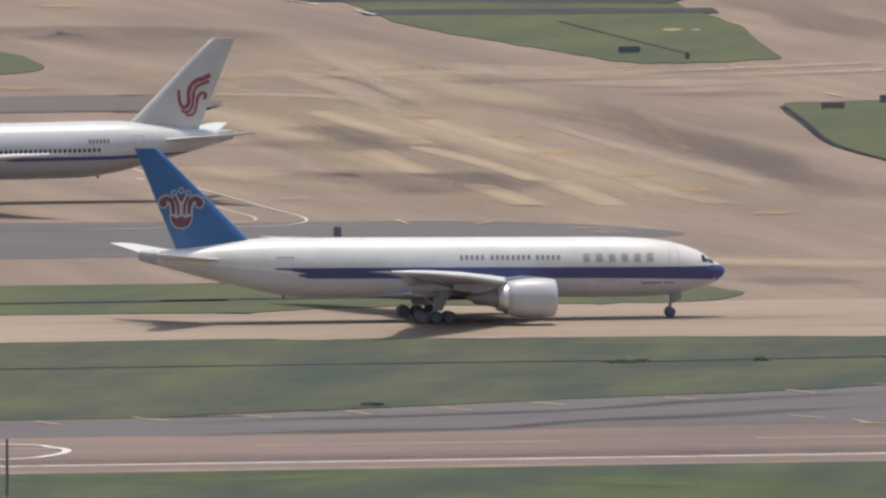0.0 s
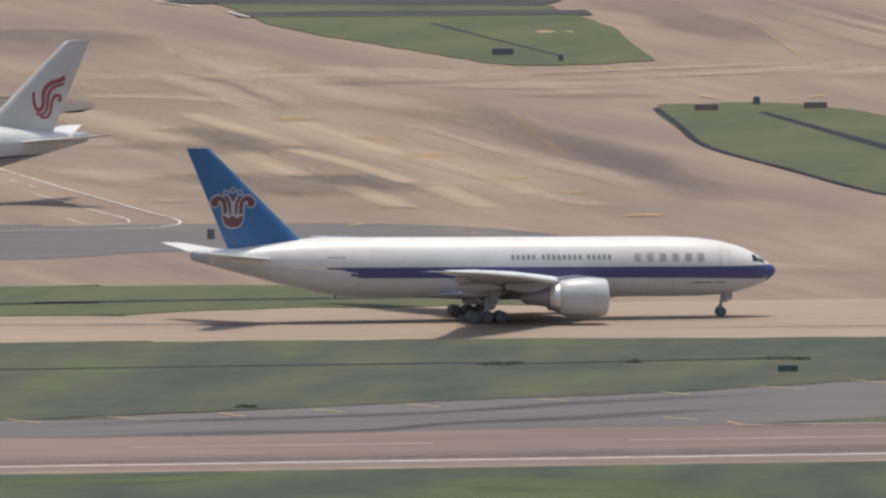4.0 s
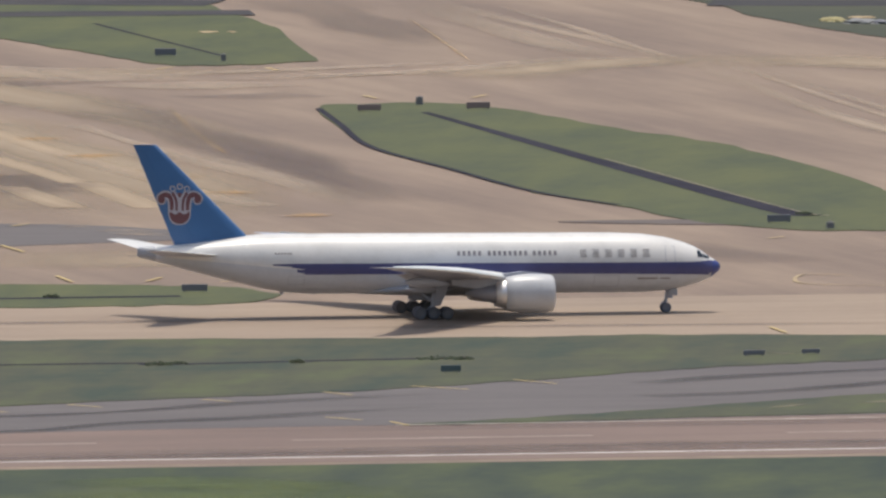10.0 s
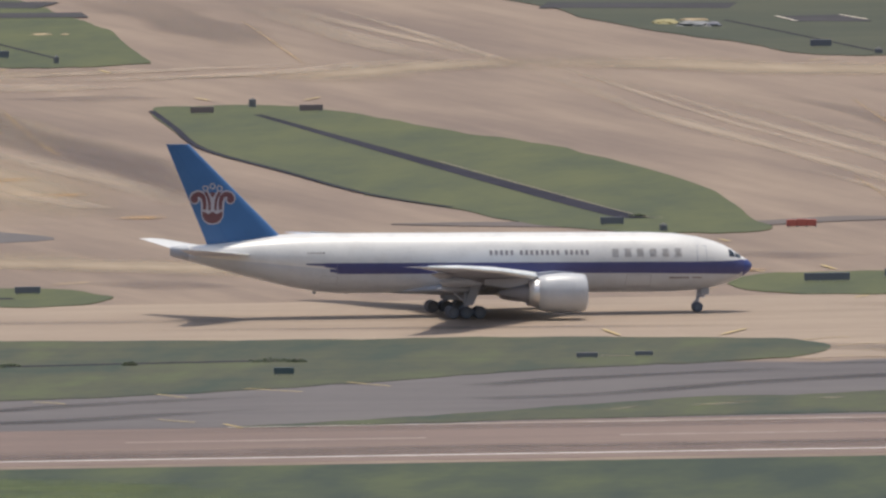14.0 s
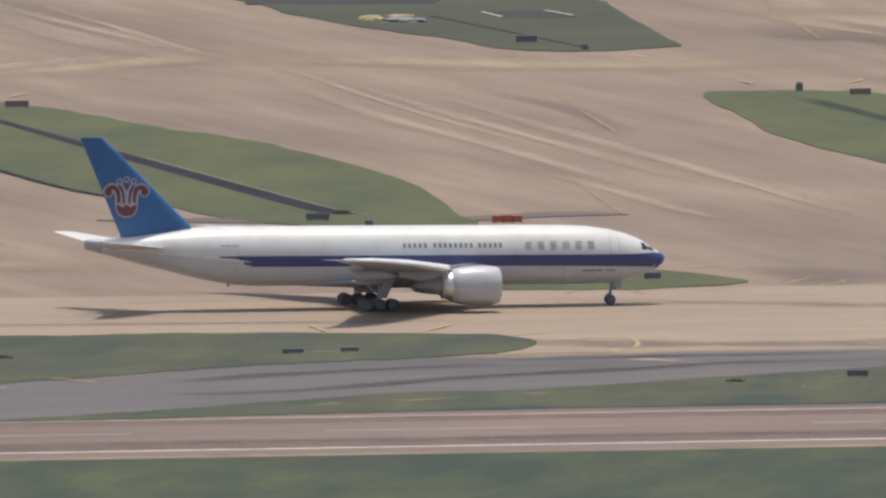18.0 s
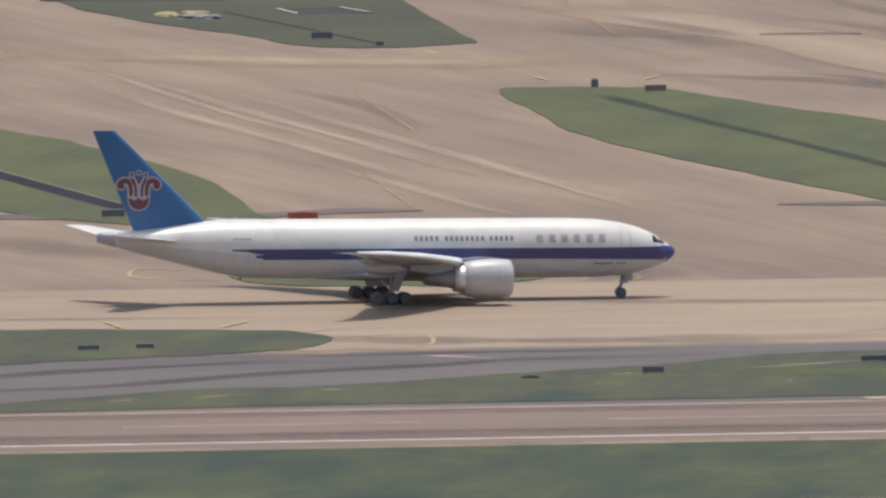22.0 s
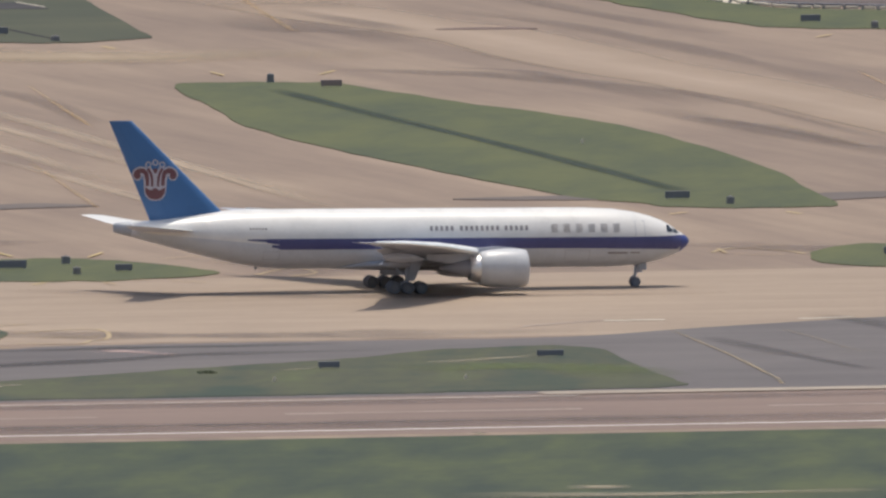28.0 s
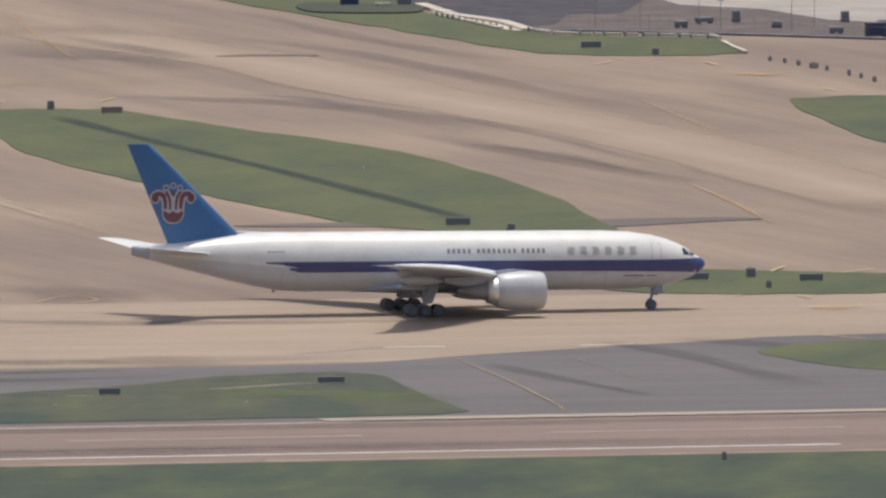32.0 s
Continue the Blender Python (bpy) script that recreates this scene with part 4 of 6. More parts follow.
def skin_band(plan, stations, lows, tops, sides, proud=0.015, rows=5):
    """A painted band on the skin between two heights, on both flanks or one."""
    bm = bmesh.new()
    fine = np.unique(np.concatenate([np.arange(stations[0], stations[-1], 0.5), stations]))
    lows, tops, stations = np.interp(fine, stations, lows), np.interp(fine, stations, tops), [float(v) for v in fine]
    for sgn in sides:
        grid = []
        for s, lo, hi in zip(stations, lows, tops):
            grid.append([bm.verts.new((plan.x(s), sgn * plan.side(s, lo + (hi - lo) * k / rows, proud), BODY_Z + lo + (hi - lo) * k / rows)) for k in range(rows + 1)])
        for a, b in zip(grid[:-1], grid[1:]):
            for k in range(rows):
                bm.faces.new((a[k], b[k], b[k + 1], a[k + 1]))
    return bm


def wing_profile(le, te, y, z, thick, twist=0.0, n=9):
    """An aerofoil section: from the trailing edge over the top to the nose and back below."""
    c = te - le
    pts = []
    us = [0.5 * (1 + math.cos(math.pi * i / n)) for i in range(n + 1)]
    shape = lambda u: 2.6 * (0.30 * math.sqrt(u) - 0.13 * u - 0.17 * u * u)
    for u in us:
        pts.append((NOSE_GEAR - (le + u * c), y, z + thick * c * shape(u) * 1.0 + 0.010 * c * math.sin(math.pi * u) - twist * u))
    for u in us[-2:0:-1]:
        pts.append((NOSE_GEAR - (le + u * c), y, z - thick * c * shape(u) * 0.62 + 0.010 * c * math.sin(math.pi * u) - twist * u))
    return pts


def body_of_turn(profile, centre, sides=28, axis_tilt=0.0):
    """A skin turned about a fore-and-aft axis; profile: (station, radius)."""
    rings = []
    for s, r in profile:
        rings.append([(NOSE_GEAR - s, centre[0] + r * math.cos(2 * math.pi * i / sides), centre[1] + r * math.sin(2 * math.pi * i / sides)) for i in range(sides)])
    return loft(rings)


def wheel_mesh(name, r, width):
    bm = bmesh.new()
    prof = [(-0.5, 0.55), (-0.5, 0.86), (-0.36, 0.98), (0.0, 1.0), (0.36, 0.98), (0.5, 0.86), (0.5, 0.55), (0.40, 0.50), (0.40, 0.0)]
    prof = [(-0.40, 0.0), (-0.40, 0.50)] + prof
    k = 20
    rings = [[bm.verts.new((r * q * math.cos(2 * math.pi * i / k), p * width, r * q * math.sin(2 * math.pi * i / k))) for i in range(k)] for p, q in prof]
    for j, (a, b) in enumerate(zip(rings[:-1], rings[1:])):
        for i in range(k):
            f = bm.faces.new((a[i], a[(i + 1) % k], b[(i + 1) % k], b[i]))
            f.material_index = 0 if 1 < j < 8 else 1
    bmesh.ops.remove_doubles(bm, verts=bm.verts, dist=0.0005)
    me = bpy.data.meshes.new(name)
    bmesh.ops.recalc_face_normals(bm, faces=bm.faces)
    bm.to_mesh(me)
    bm.free()
    me.materials.append(RUBBER)
    me.materials.append(HUB)
    return me


def fin_half(s, z):
    """Half thickness of the fin at a station and a height above the axis."""
    u = (z - 2.6) / 9.7
    le, te = 51.0 + 9.85 * u, 59.4 + 4.1 * u
    w = min(max((s - le) / (te - le), 0.0), 1.0)
    return 0.62 * (1 - 0.68 * u) * (1.0 - abs(2 * w - 0.75) ** 2.2 * 0.42) + 0.02


def fin_ribbon(plan, points, half, sgn, proud):
    """A flat painted stroke on the fin; points: (station, height)."""
    pts = curve(points, False, 6)
    bm = bmesh.new()
    a, b = [], []
    for i, p in enumerate(pts):
        d = pts[min(i + 1, len(pts) - 1)] - pts[max(i - 1, 0)]
        d = d / (np.linalg.norm(d) + 1e-9)
        w = half if np.isscalar(half) else half[0] + (half[1] - half[0]) * i / (len(pts) - 1)
        for side, store in ((1, a), (-1, b)):
            q = p + side * w * np.array((-d[1], d[0]))
            store.append(bm.verts.new((plan.x(q[0]), sgn * (fin_half(q[0], q[1]) + proud), BODY_Z + q[1])))
    for i in range(len(a) - 1):
        bm.faces.new((a[i], b[i], b[i + 1], a[i + 1]))
    return bm


def fin_patch(plan, outline, sgn, proud):
    """A flat painted area on the fin."""
    pts = curve(outline, True, 5)
    bm = bmesh.new()
    c = sum(pts) / len(pts)
    m = bm.verts.new((plan.x(c[0]), sgn * (fin_half(c[0], c[1]) + proud), BODY_Z + c[1]))
    v = [bm.verts.new((plan.x(q[0]), sgn * (fin_half(q[0], q[1]) + proud), BODY_Z + q[1])) for q in pts]
    for i in range(len(v)):
        bm.faces.new((m, v[i], v[(i + 1) % len(v)]))
    return bm


def airliner(name, plan, fin_paint, body_paint):
    root = new(name)
    z0 = BODY_Z
    k = 40
    rings = []
    stations = []
    for a, b in zip(RINGS[:-1], RINGS[1:]):
        n = 10 if b[0] - a[0] > 10 else (3 if b[0] < 1 else 2)
        stations += [a[0] + (b[0] - a[0]) * i / n for i in range(n)]
    stations.append(RINGS[-1][0])
    for s in stations:
        top, low, half = plan.section(s)
        c, h = (top + low) / 2, (top - low) / 2
        rings.append([(plan.x(s), half * math.sin(2 * math.pi * i / k), z0 + c + h * math.cos(2 * math.pi * i / k)) for i in range(k)])
    cut = next(i for i, v in enumerate(stations) if v > 1.0)
    end = next(i for i, v in enumerate(stations) if v > 61.0)
    skin = loft(rings[cut:end + 1])
    for face in skin.faces:
        p = face.calc_center_median()
        s = NOSE_GEAR - p.x
        face.material_index = 1 if p.z < z0 - 0.75 + max(0.0, s - plan.st(46.0)) * 0.11 else 0
    smooth(part("fuselage", skin, [body_paint, BELLY], root), 50)
    # the cone's grey carries the shade that lies under the stabilisers
    smooth(part("tail_cone", loft(rings[end:]), AIR_GREY, root, "tail cone in grey, shade under the stabilisers put into its colour"), 50)
    bm = loft(rings[:cut + 1])
    for face in bm.faces:
        face.material_index = 1 if face.calc_center_median().z < z0 + 0.12 else 0
    smooth(part("nose_cone", bm, [body_paint, NOSE_BLUE if fin_paint is BLUE_FIN else body_paint], root), 60)
    # wing-to-body fairing
    fair = []
    for s, w, lo, hi in ((18.5, 1.0, -3.2, -2.7), (21, 2.4, -3.4, -2.0), (25, 3.0, -3.55, -1.6), (32, 3.05, -3.58, -1.6), (36, 2.3, -3.45, -2.2), (38.5, 1.2, -3.36, -2.8), (40.0, 0.4, -3.28, -3.0)):
        fair.append([(plan.x(s), w * math.sin(2 * math.pi * i / 24), z0 + (hi + lo) / 2 + (hi - lo) / 2 * math.cos(2 * math.pi * i / 24)) for i in range(24)])
    smooth(part("wing_fairing", loft(fair), AIR_GREY, root), 60)
    f = plan.fore
    # wings, flaps, engines
    for sgn in (-1, 1):
        secs = [(20.3, 33.8, 2.4, -2.25, 0.13), (20.9, 33.8, 3.3, -2.15, 0.125), (25.6, 35.2, 10.4, -1.02, 0.10), (31.2, 38.3, 19.5, 0.10, 0.088), (37.3, 41.8, 28.6, 1.0, 0.075),
                (38.9, 42.6, 30.2, 1.13, 0.07), (41.4, 43.7, 31.7, 1.28, 0.06), (43.4, 44.5, 32.4, 1.36, 0.05)]
        wing = loft([wing_profile(le + f, te + f, sgn * y, z0 + z, t) for le, te, y, z, t in secs])
        wing_ob = smooth(part("wing", wing, WING_GREY, root, "pale grey swept wing"), 30)
        slat = []
        for le, te, y, z, t in secs[1:7]:
            c = (te - le) * 0.13
            slat.append([(NOSE_GEAR - le - f + dx, sgn * y, z0 + z + dz) for dx, dz in ((-c, 0.075 * (te - le) * 0.9), (-c * 0.4, 0.055 * (te - le)), (0.03, 0.012 * (te - le)), (0.06, -0.02),
                                                                                     (-c * 0.35, -0.028 * (te - le)), (-c * 0.5, 0.0))])
        smooth(part("slat", loft(slat), SLAT, wing_ob, "pale leading-edge slat"), 40)
        for (s0, y0, zz0), (s1, y1, zz1), chord, drop in (((32.6, 3.6, -2.3), (32.9, 9.6, -1.5), 2.2, 0.25), ((34.3, 10.8, -1.15), (37.6, 21.0, 0.1), 1.6, 0.2)):
            fl = loft([wing_profile(a + f, a + f + chord, sgn * y, z0 + zz, 0.10, drop, 5) for a, y, zz in ((s0, y0, zz0), (s1, y1, zz1))])
            smooth(part("flap", fl, WING_GREY, wing_ob), 40)
        for y, s, zz, ln in ((5.9, 33.0, -2.55, 5.2), (13.0, 34.4, -1.55, 4.6), (18.2, 36.0, -1.0, 4.0)):
            prof = [(s - ln * 0.55 + f, 0.03), (s - ln * 0.4 + f, 0.24), (s + f, 0.42), (s + ln * 0.28 + f, 0.34), (s + ln * 0.45 + f, 0.05)]
            smooth(part("flap_fairing", body_of_turn(prof, (sgn * y, z0 + zz), 12), WING_GREY, wing_ob), 60)
        ey, ez = sgn * 9.75, z0 - 2.78
        cowl = [(20.22, 1.55), (20.12, 1.72), (20.16, 1.86), (20.4, 1.98), (21.0, 2.08), (22.2, 2.13), (23.4, 2.10), (24.4, 1.98), (25.3, 1.80), (25.34, 1.76), (24.6, 1.70), (21.8, 1.62)]
        eng = smooth(part("engine", body_of_turn([(s + f, r) for s, r in cowl], (ey, ez), 36), NACELLE, root, "large pale grey engine nacelle"), 50)
        lip = [(20.42, 1.985), (20.36, 1.96), (20.17, 1.88), (20.10, 1.73), (20.2, 1.56), (20.4, 1.5)]
        smooth(part("inlet_lip", body_of_turn([(s + f - 0.01, r + 0.012) for s, r in lip], (ey, ez), 36), NACELLE, eng), 60)
        part("fan", body_of_turn([(21.0 + f, 0.05), (21.4 + f, 0.45), (21.5 + f, 1.62), (21.7 + f, 1.62)], (ey, ez), 24), DARK_METAL, eng)
        ring = [(24.0, 1.68), (25.3, 1.56), (26.35, 1.34), (26.4, 1.28), (26.0, 1.1)]
        smooth(part("exhaust_ring", body_of_turn([(s + f, r) for s, r in ring], (ey, ez), 28), CORE, eng, "bright bare metal exhaust ring"), 50)
        core = [(25.9, 1.12), (26.6, 1.0), (27.6, 0.78), (28.4, 0.56), (29.2, 0.30), (29.6, 0.05)]
        smooth(part("exhaust_cone", body_of_turn([(s + f, r) for s, r in core], (ey, ez), 24), DARK_METAL, eng, "dull dark exhaust cone"), 50)
        pyl = []
        for s, lo, hi, w in ((21.3, -0.85, -0.62, 0.1), (23.5, -0.95, -0.45, 0.28), (26.0, -1.9, -0.75, 0.34), (28.5, -2.25, -1.25, 0.3), (31.0, -1.9, -1.3, 0.1)):
            pyl.append([(NOSE_GEAR - s - f, sgn * 9.75 + a * w, z0 + (lo if b < 0 else hi)) for a, b in ((-1, -1), (1, -1), (1, 1), (-1, 1))])
        smooth(part("pylon", loft(pyl), WING_GREY, eng), 30)
        stab = loft([wing_profile(plan.st(le), plan.st(te), sgn * y, z0 + z, t) for le, te, y, z, t in
                     ((53.9, 60.6, 0.8, 0.75, 0.10), (54.6, 60.9, 1.9, 0.88, 0.10), (61.7, 64.1, 10.4, 1.9, 0.085), (62.4, 64.4, 10.8, 1.95, 0.06))])
        for face in stab.faces:
            face.normal_update()
        ob = smooth(part("horizontal_stabiliser", stab, [AIR_WHITE, WING_GREY], root), 30)
        for face in ob.data.polygons:
            face.material_index = 0 if face.normal.z > 0.05 else 1
        # main gear: six wheels on one bogie
        leg = bmesh.new()
        gx, gy = NOSE_GEAR - 32.2 - f, sgn * 5.5
        gz = -math.sin(radians(PITCH)) * (-gx) + 0.67
        rod(leg, (gx, gy, gz), (gx + 0.2, gy - sgn * 0.2, z0 - 1.7), 0.24, 12)
        rod(leg, (gx - 1.55, gy, gz), (gx + 1.55, gy, gz), 0.17, 10)
        rod(leg, (gx, gy, gz + 1.3), (gx + 1.9, gy - sgn * 0.6, z0 - 2.4), 0.11, 8)
        rod(leg, (gx, gy, gz + 1.1), (gx - 1.5, gy - sgn * 1.6, z0 - 2.6), 0.11, 8)
        rod(leg, (gx - 0.2, gy, gz + 0.7), (gx - 0.9, gy, gz + 0.1), 0.08, 8)
        for d in (-1.45, 0, 1.45):
            rod(leg, (gx + d, gy - 0.75, gz), (gx + d, gy + 0.75, gz), 0.10, 8)
        gear = smooth(part("main_gear_leg", leg, STRUT, root), 40)
        for d in (-1.45, 0, 1.45):
            for e in (-0.7, 0.7):
                w = new("wheel", MAIN_WHEEL)
                w.parent = gear
                w.location = (gx + d, gy + e, gz)
                WHEELS.setdefault(name, []).append((w, 0.67))
        door = bmesh.new()
        slab(door, gx - 0.3, gx + 0.6, gy + sgn * 0.95, gy + sgn * 1.02, gz + 0.75, z0 - 1.9, 0.02)
        for v in door.verts:
            v.co.x += 0.55 * (v.co.z - gz - 0.75) / 1.9 + (0.35 if v.co.x > gx + 0.2 and v.co.z > gz + 1.4 else 0.0)
        part("gear_door", door, STRUT, gear)
        belly = bmesh.new()
        slab(belly, gx - 1.4, gx + 1.4, sgn * 1.1 - 0.04, sgn * 1.1 + 0.04, z0 - 4.0, z0 - 3.3, 0.02)
        part("belly_gear_door", belly, STRUT, gear)
    # nose gear
    leg = bmesh.new()
    rod(leg, (0, 0, 0.54), (0.15, 0, z0 - 2.4), 0.16, 12)
    rod(leg, (0.1, 0, 1.5), (1.5, 0, z0 - 2.6), 0.08, 8)
    rod(leg, (0, -0.55, 0.54), (0, 0.55, 0.54), 0.1, 8)
    slab(leg, 0.15, 0.75, -0.35, 0.35, 1.55, 1.78, 0.03)
    rod(leg, (-0.05, 0, 1.3), (-0.45, 0, 0.95), 0.06, 6)
    rod(leg, (-0.45, 0, 0.95), (-0.05, 0, 0.65), 0.06, 6)
    gear = smooth(part("nose_gear_leg", leg, STRUT, root), 40)
    for e in (-0.42, 0.42):
        w = new("wheel", NOSE_WHEEL)
        w.parent = gear
        w.location = (0, e, 0.54)
        WHEELS[name].append((w, 0.54))
        door = bmesh.new()
        slab(door, 0.25, 1.15, e * 1.55 - 0.03, e * 1.55 + 0.03, z0 - 3.6, z0 - 2.75, 0.02)
        part("nose_gear_door", door, AIR_GREY, gear)
    # fin
    secs = []
    for i in range(7):
        u = i / 6
        z = 1.6 + (10.7 + plan.rise) * u
        v = (z - 2.6) / 9.7
        le, te = 51.0 + 9.85 * v, 59.4 + 4.1 * v
        ring = []
        ws = [0.0, 0.05, 0.2, 0.4, 0.6, 0.8, 1.0]
        for w in ws:
            s = le + (te - le) * w
            ring.append((plan.x(s), 0.0 if w in (0.0, 1.0) else fin_half(s, z) - 0.02, z0 + z))
        for w in ws[-2:0:-1]:
            s = le + (te - le) * w
            ring.append((plan.x(s), -(fin_half(s, z) - 0.02), z0 + z))
        secs.append(ring)
    fin = smooth(part("fin", loft(secs), fin_paint, root), 60)
    rud = bmesh.new()
    for sgn in (-1, 1):
        v = [bm_v for bm_v in (rud.verts.new((plan.x(s), sgn * (fin_half(s, z) + 0.006), z0 + z)) for s, z in ((57.2, 2.75), (57.25, 2.75), (62.6, 12.0), (62.55, 12.0)))]
        rud.faces.new(v)
    part("rudder_hinge_line", rud, plain("hinge_" + name, (0.036, 0.136, 0.33) if fin_paint is BLUE_FIN else (0.51, 0.50, 0.49), 0.5), fin)
    # cockpit windows
    for sgn in (-1, 1):
        for s0, s1, lo0, lo1, hi0, hi1 in ((1.35, 2.0, 0.28, 0.42, 0.57, 1.06), (2.06, 2.8, 0.45, 0.52, 1.1, 1.24)):
            part("cockpit_window", skin_band(plan, (s0, (s0 + s1) / 2, s1), (lo0, (lo0 + lo1) / 2, lo1), (hi0, (hi0 + hi1) / 2, hi1), (sgn,), 0.03, 3), GLASS, root)
    # antennas, drain masts and the tail light
    for s, z, h in ((47.5, -3.05, -0.30), (44.0, -3.2, -0.18)):
        ant = bmesh.new()
        slab(ant, plan.x(s) - 0.18, plan.x(s) + 0.18, -0.04, 0.04, z0 + min(z, z + h), z0 + max(z, z + h), 0.01)
        part("antenna", ant, AIR_GREY, root)
    return root


WHEELS = {}
HUB = plain("wheel_hub", (0.20, 0.205, 0.23), 0.5, 0.2)
MAIN_WHEEL = wheel_mesh("main_wheel", 0.67, 0.5)
NOSE_WHEEL = wheel_mesh("nose_wheel", 0.54, 0.42)


def bars(plan, spans, lo, hi, sgn, parent, name, material, block=False):
    """Lettering that stands as plain bars: one upright bar a small character, a stack of thin bars for a large one."""
    for i, (s0, s1) in enumerate(spans):
        bm = bmesh.new()
        w, h = s1 - s0, hi - lo
        pieces = [(s0 + w * 0.12, s1 - w * 0.12, lo, hi)]
        if block:
            pieces = [(s0 + w * 0.04 * ((i + k) % 4), s1 - w * 0.05 * ((i * 2 + k) % 3), lo + h * 0.235 * k, lo + h * (0.235 * k + 0.10)) for k in range(5)]
        for a, b, c, d in pieces:
            bm.faces.new([bm.verts.new((plan.x(s), sgn * plan.side(s, z, 0.055), BODY_Z + z)) for s, z in ((a, c), (b, c), (b, d), (a, d))])
        part(name, bm, material, parent)


# the blue-tailed freighter
FREIGHT = Plan(0.0, 0.0, 0.3)
freighter = airliner("cargo_airliner", FREIGHT, BLUE_FIN, AIR_WHITE)
tagged(freighter, "white twin-engine cargo airliner, blue fin and dark blue stripe, taxiing", "airplane")
st = [1.05, 1.6, 2.2, 3.1, 4.3, 6, 8.6, 11.7, 15, 20, 25, 30, 35, 40, 45.6]
lo = [-1.42, -1.38, -1.34, -1.3, -1.26, -1.22, -1.18, -1.14, -1.12, -1.1, -1.1, -1.1, -1.1, -1.1, -1.1]
hi = [0.16, 0.14, 0.1, 0.08, 0.06, 0.06, 0.06, 0.06, 0.06, 0.06, 0.06, 0.06, 0.06, 0.06, 0.06]
for sgn in (-1, 1):
    part("stripe", skin_band(FREIGHT, st, lo, hi, (sgn,), 0.035), BLUE_STRIPE, freighter, "dark blue stripe with a stepped tail end")
    part("stripe_tip", skin_band(FREIGHT, [45.6, 47.0], [-0.55, -0.35], [0.06, 0.06], (sgn,)), BLUE_STRIPE, freighter)
    part("stripe_tip", skin_band(FREIGHT, [45.6, 46.4], [-0.98, -0.85], [-0.6, -0.58], (sgn,)), BLUE_STRIPE, freighter)
    part("stripe_tip", skin_band(FREIGHT, [47.0, 49.0], [-0.25, -0.12], [0.04, 0.02], (sgn,)), BLUE_STRIPE, freighter)
# operator's name as plain bars, six blocks and eighteen small ones
BLOCKS = plain("grey_lettering", (0.28, 0.255, 0.265), 0.5)
bars(FREIGHT, [(s - 0.40, s + 0.40) for s in (8.6, 9.97, 11.34, 12.71, 14.08, 15.45)], 0.64, 1.42, -1, freighter, "character_bar", BLOCKS, True)
spans = []
for first, count in ((18.3, 5), (21.49, 8), (26.48, 5)):
    spans += [(first + 0.565 * i, first + 0.565 * i + 0.4) for i in range(count)]
bars(FREIGHT, spans, 0.84, 1.34, -1, freighter, "letter_bar", BLOCKS)
bars(FREIGHT, [(46.95 + 0.33 * i, 46.95 + 0.33 * i + 0.22) for i in range(6)], 1.04, 1.22, -1, freighter, "registration_bar", LETTER)
part("lower_text_bar", skin_band(FREIGHT, [5.9, 7.0], [-1.72, -1.72], [-1.6, -1.6], (-1,)), LETTER, freighter)
part("lower_text_bar", skin_band(FREIGHT, [7.3, 9.5], [-1.74, -1.74], [-1.58, -1.58], (-1,)), LETTER, freighter)


def door_lines(plan, s0, s1, lo, hi, sgn, parent, name, w=0.05):
    bm = bmesh.new()
    for a, b, c, d in ((s0, s0 + w, lo, hi), (s1 - w, s1, lo, hi), (s0, s1, lo, lo + w), (s0, s1, hi - w, hi)):
        n = 4
        for k in range(n):
            z0, z1 = c + (d - c) * k / n, c + (d - c) * (k + 1) / n
            v = [bm.verts.new((plan.x(s), sgn * plan.side(s, z, 0.025), BODY_Z + z)) for s, z in ((a, z0), (b, z0), (b, z1), (a, z1))]
            bm.faces.new(v)
    part(name, bm, AIR_GREY, parent)


door_lines(FREIGHT, 5.4, 6.5, -0.2, 1.75, -1, freighter, "crew_door_outline")
door_lines(FREIGHT, 11.5, 14.2, -2.6, -1.3, -1, freighter, "hold_door_outline")
door_lines(FREIGHT, 45.5, 47.3, -2.2, -1.3, -1, freighter, "hold_door_outline")


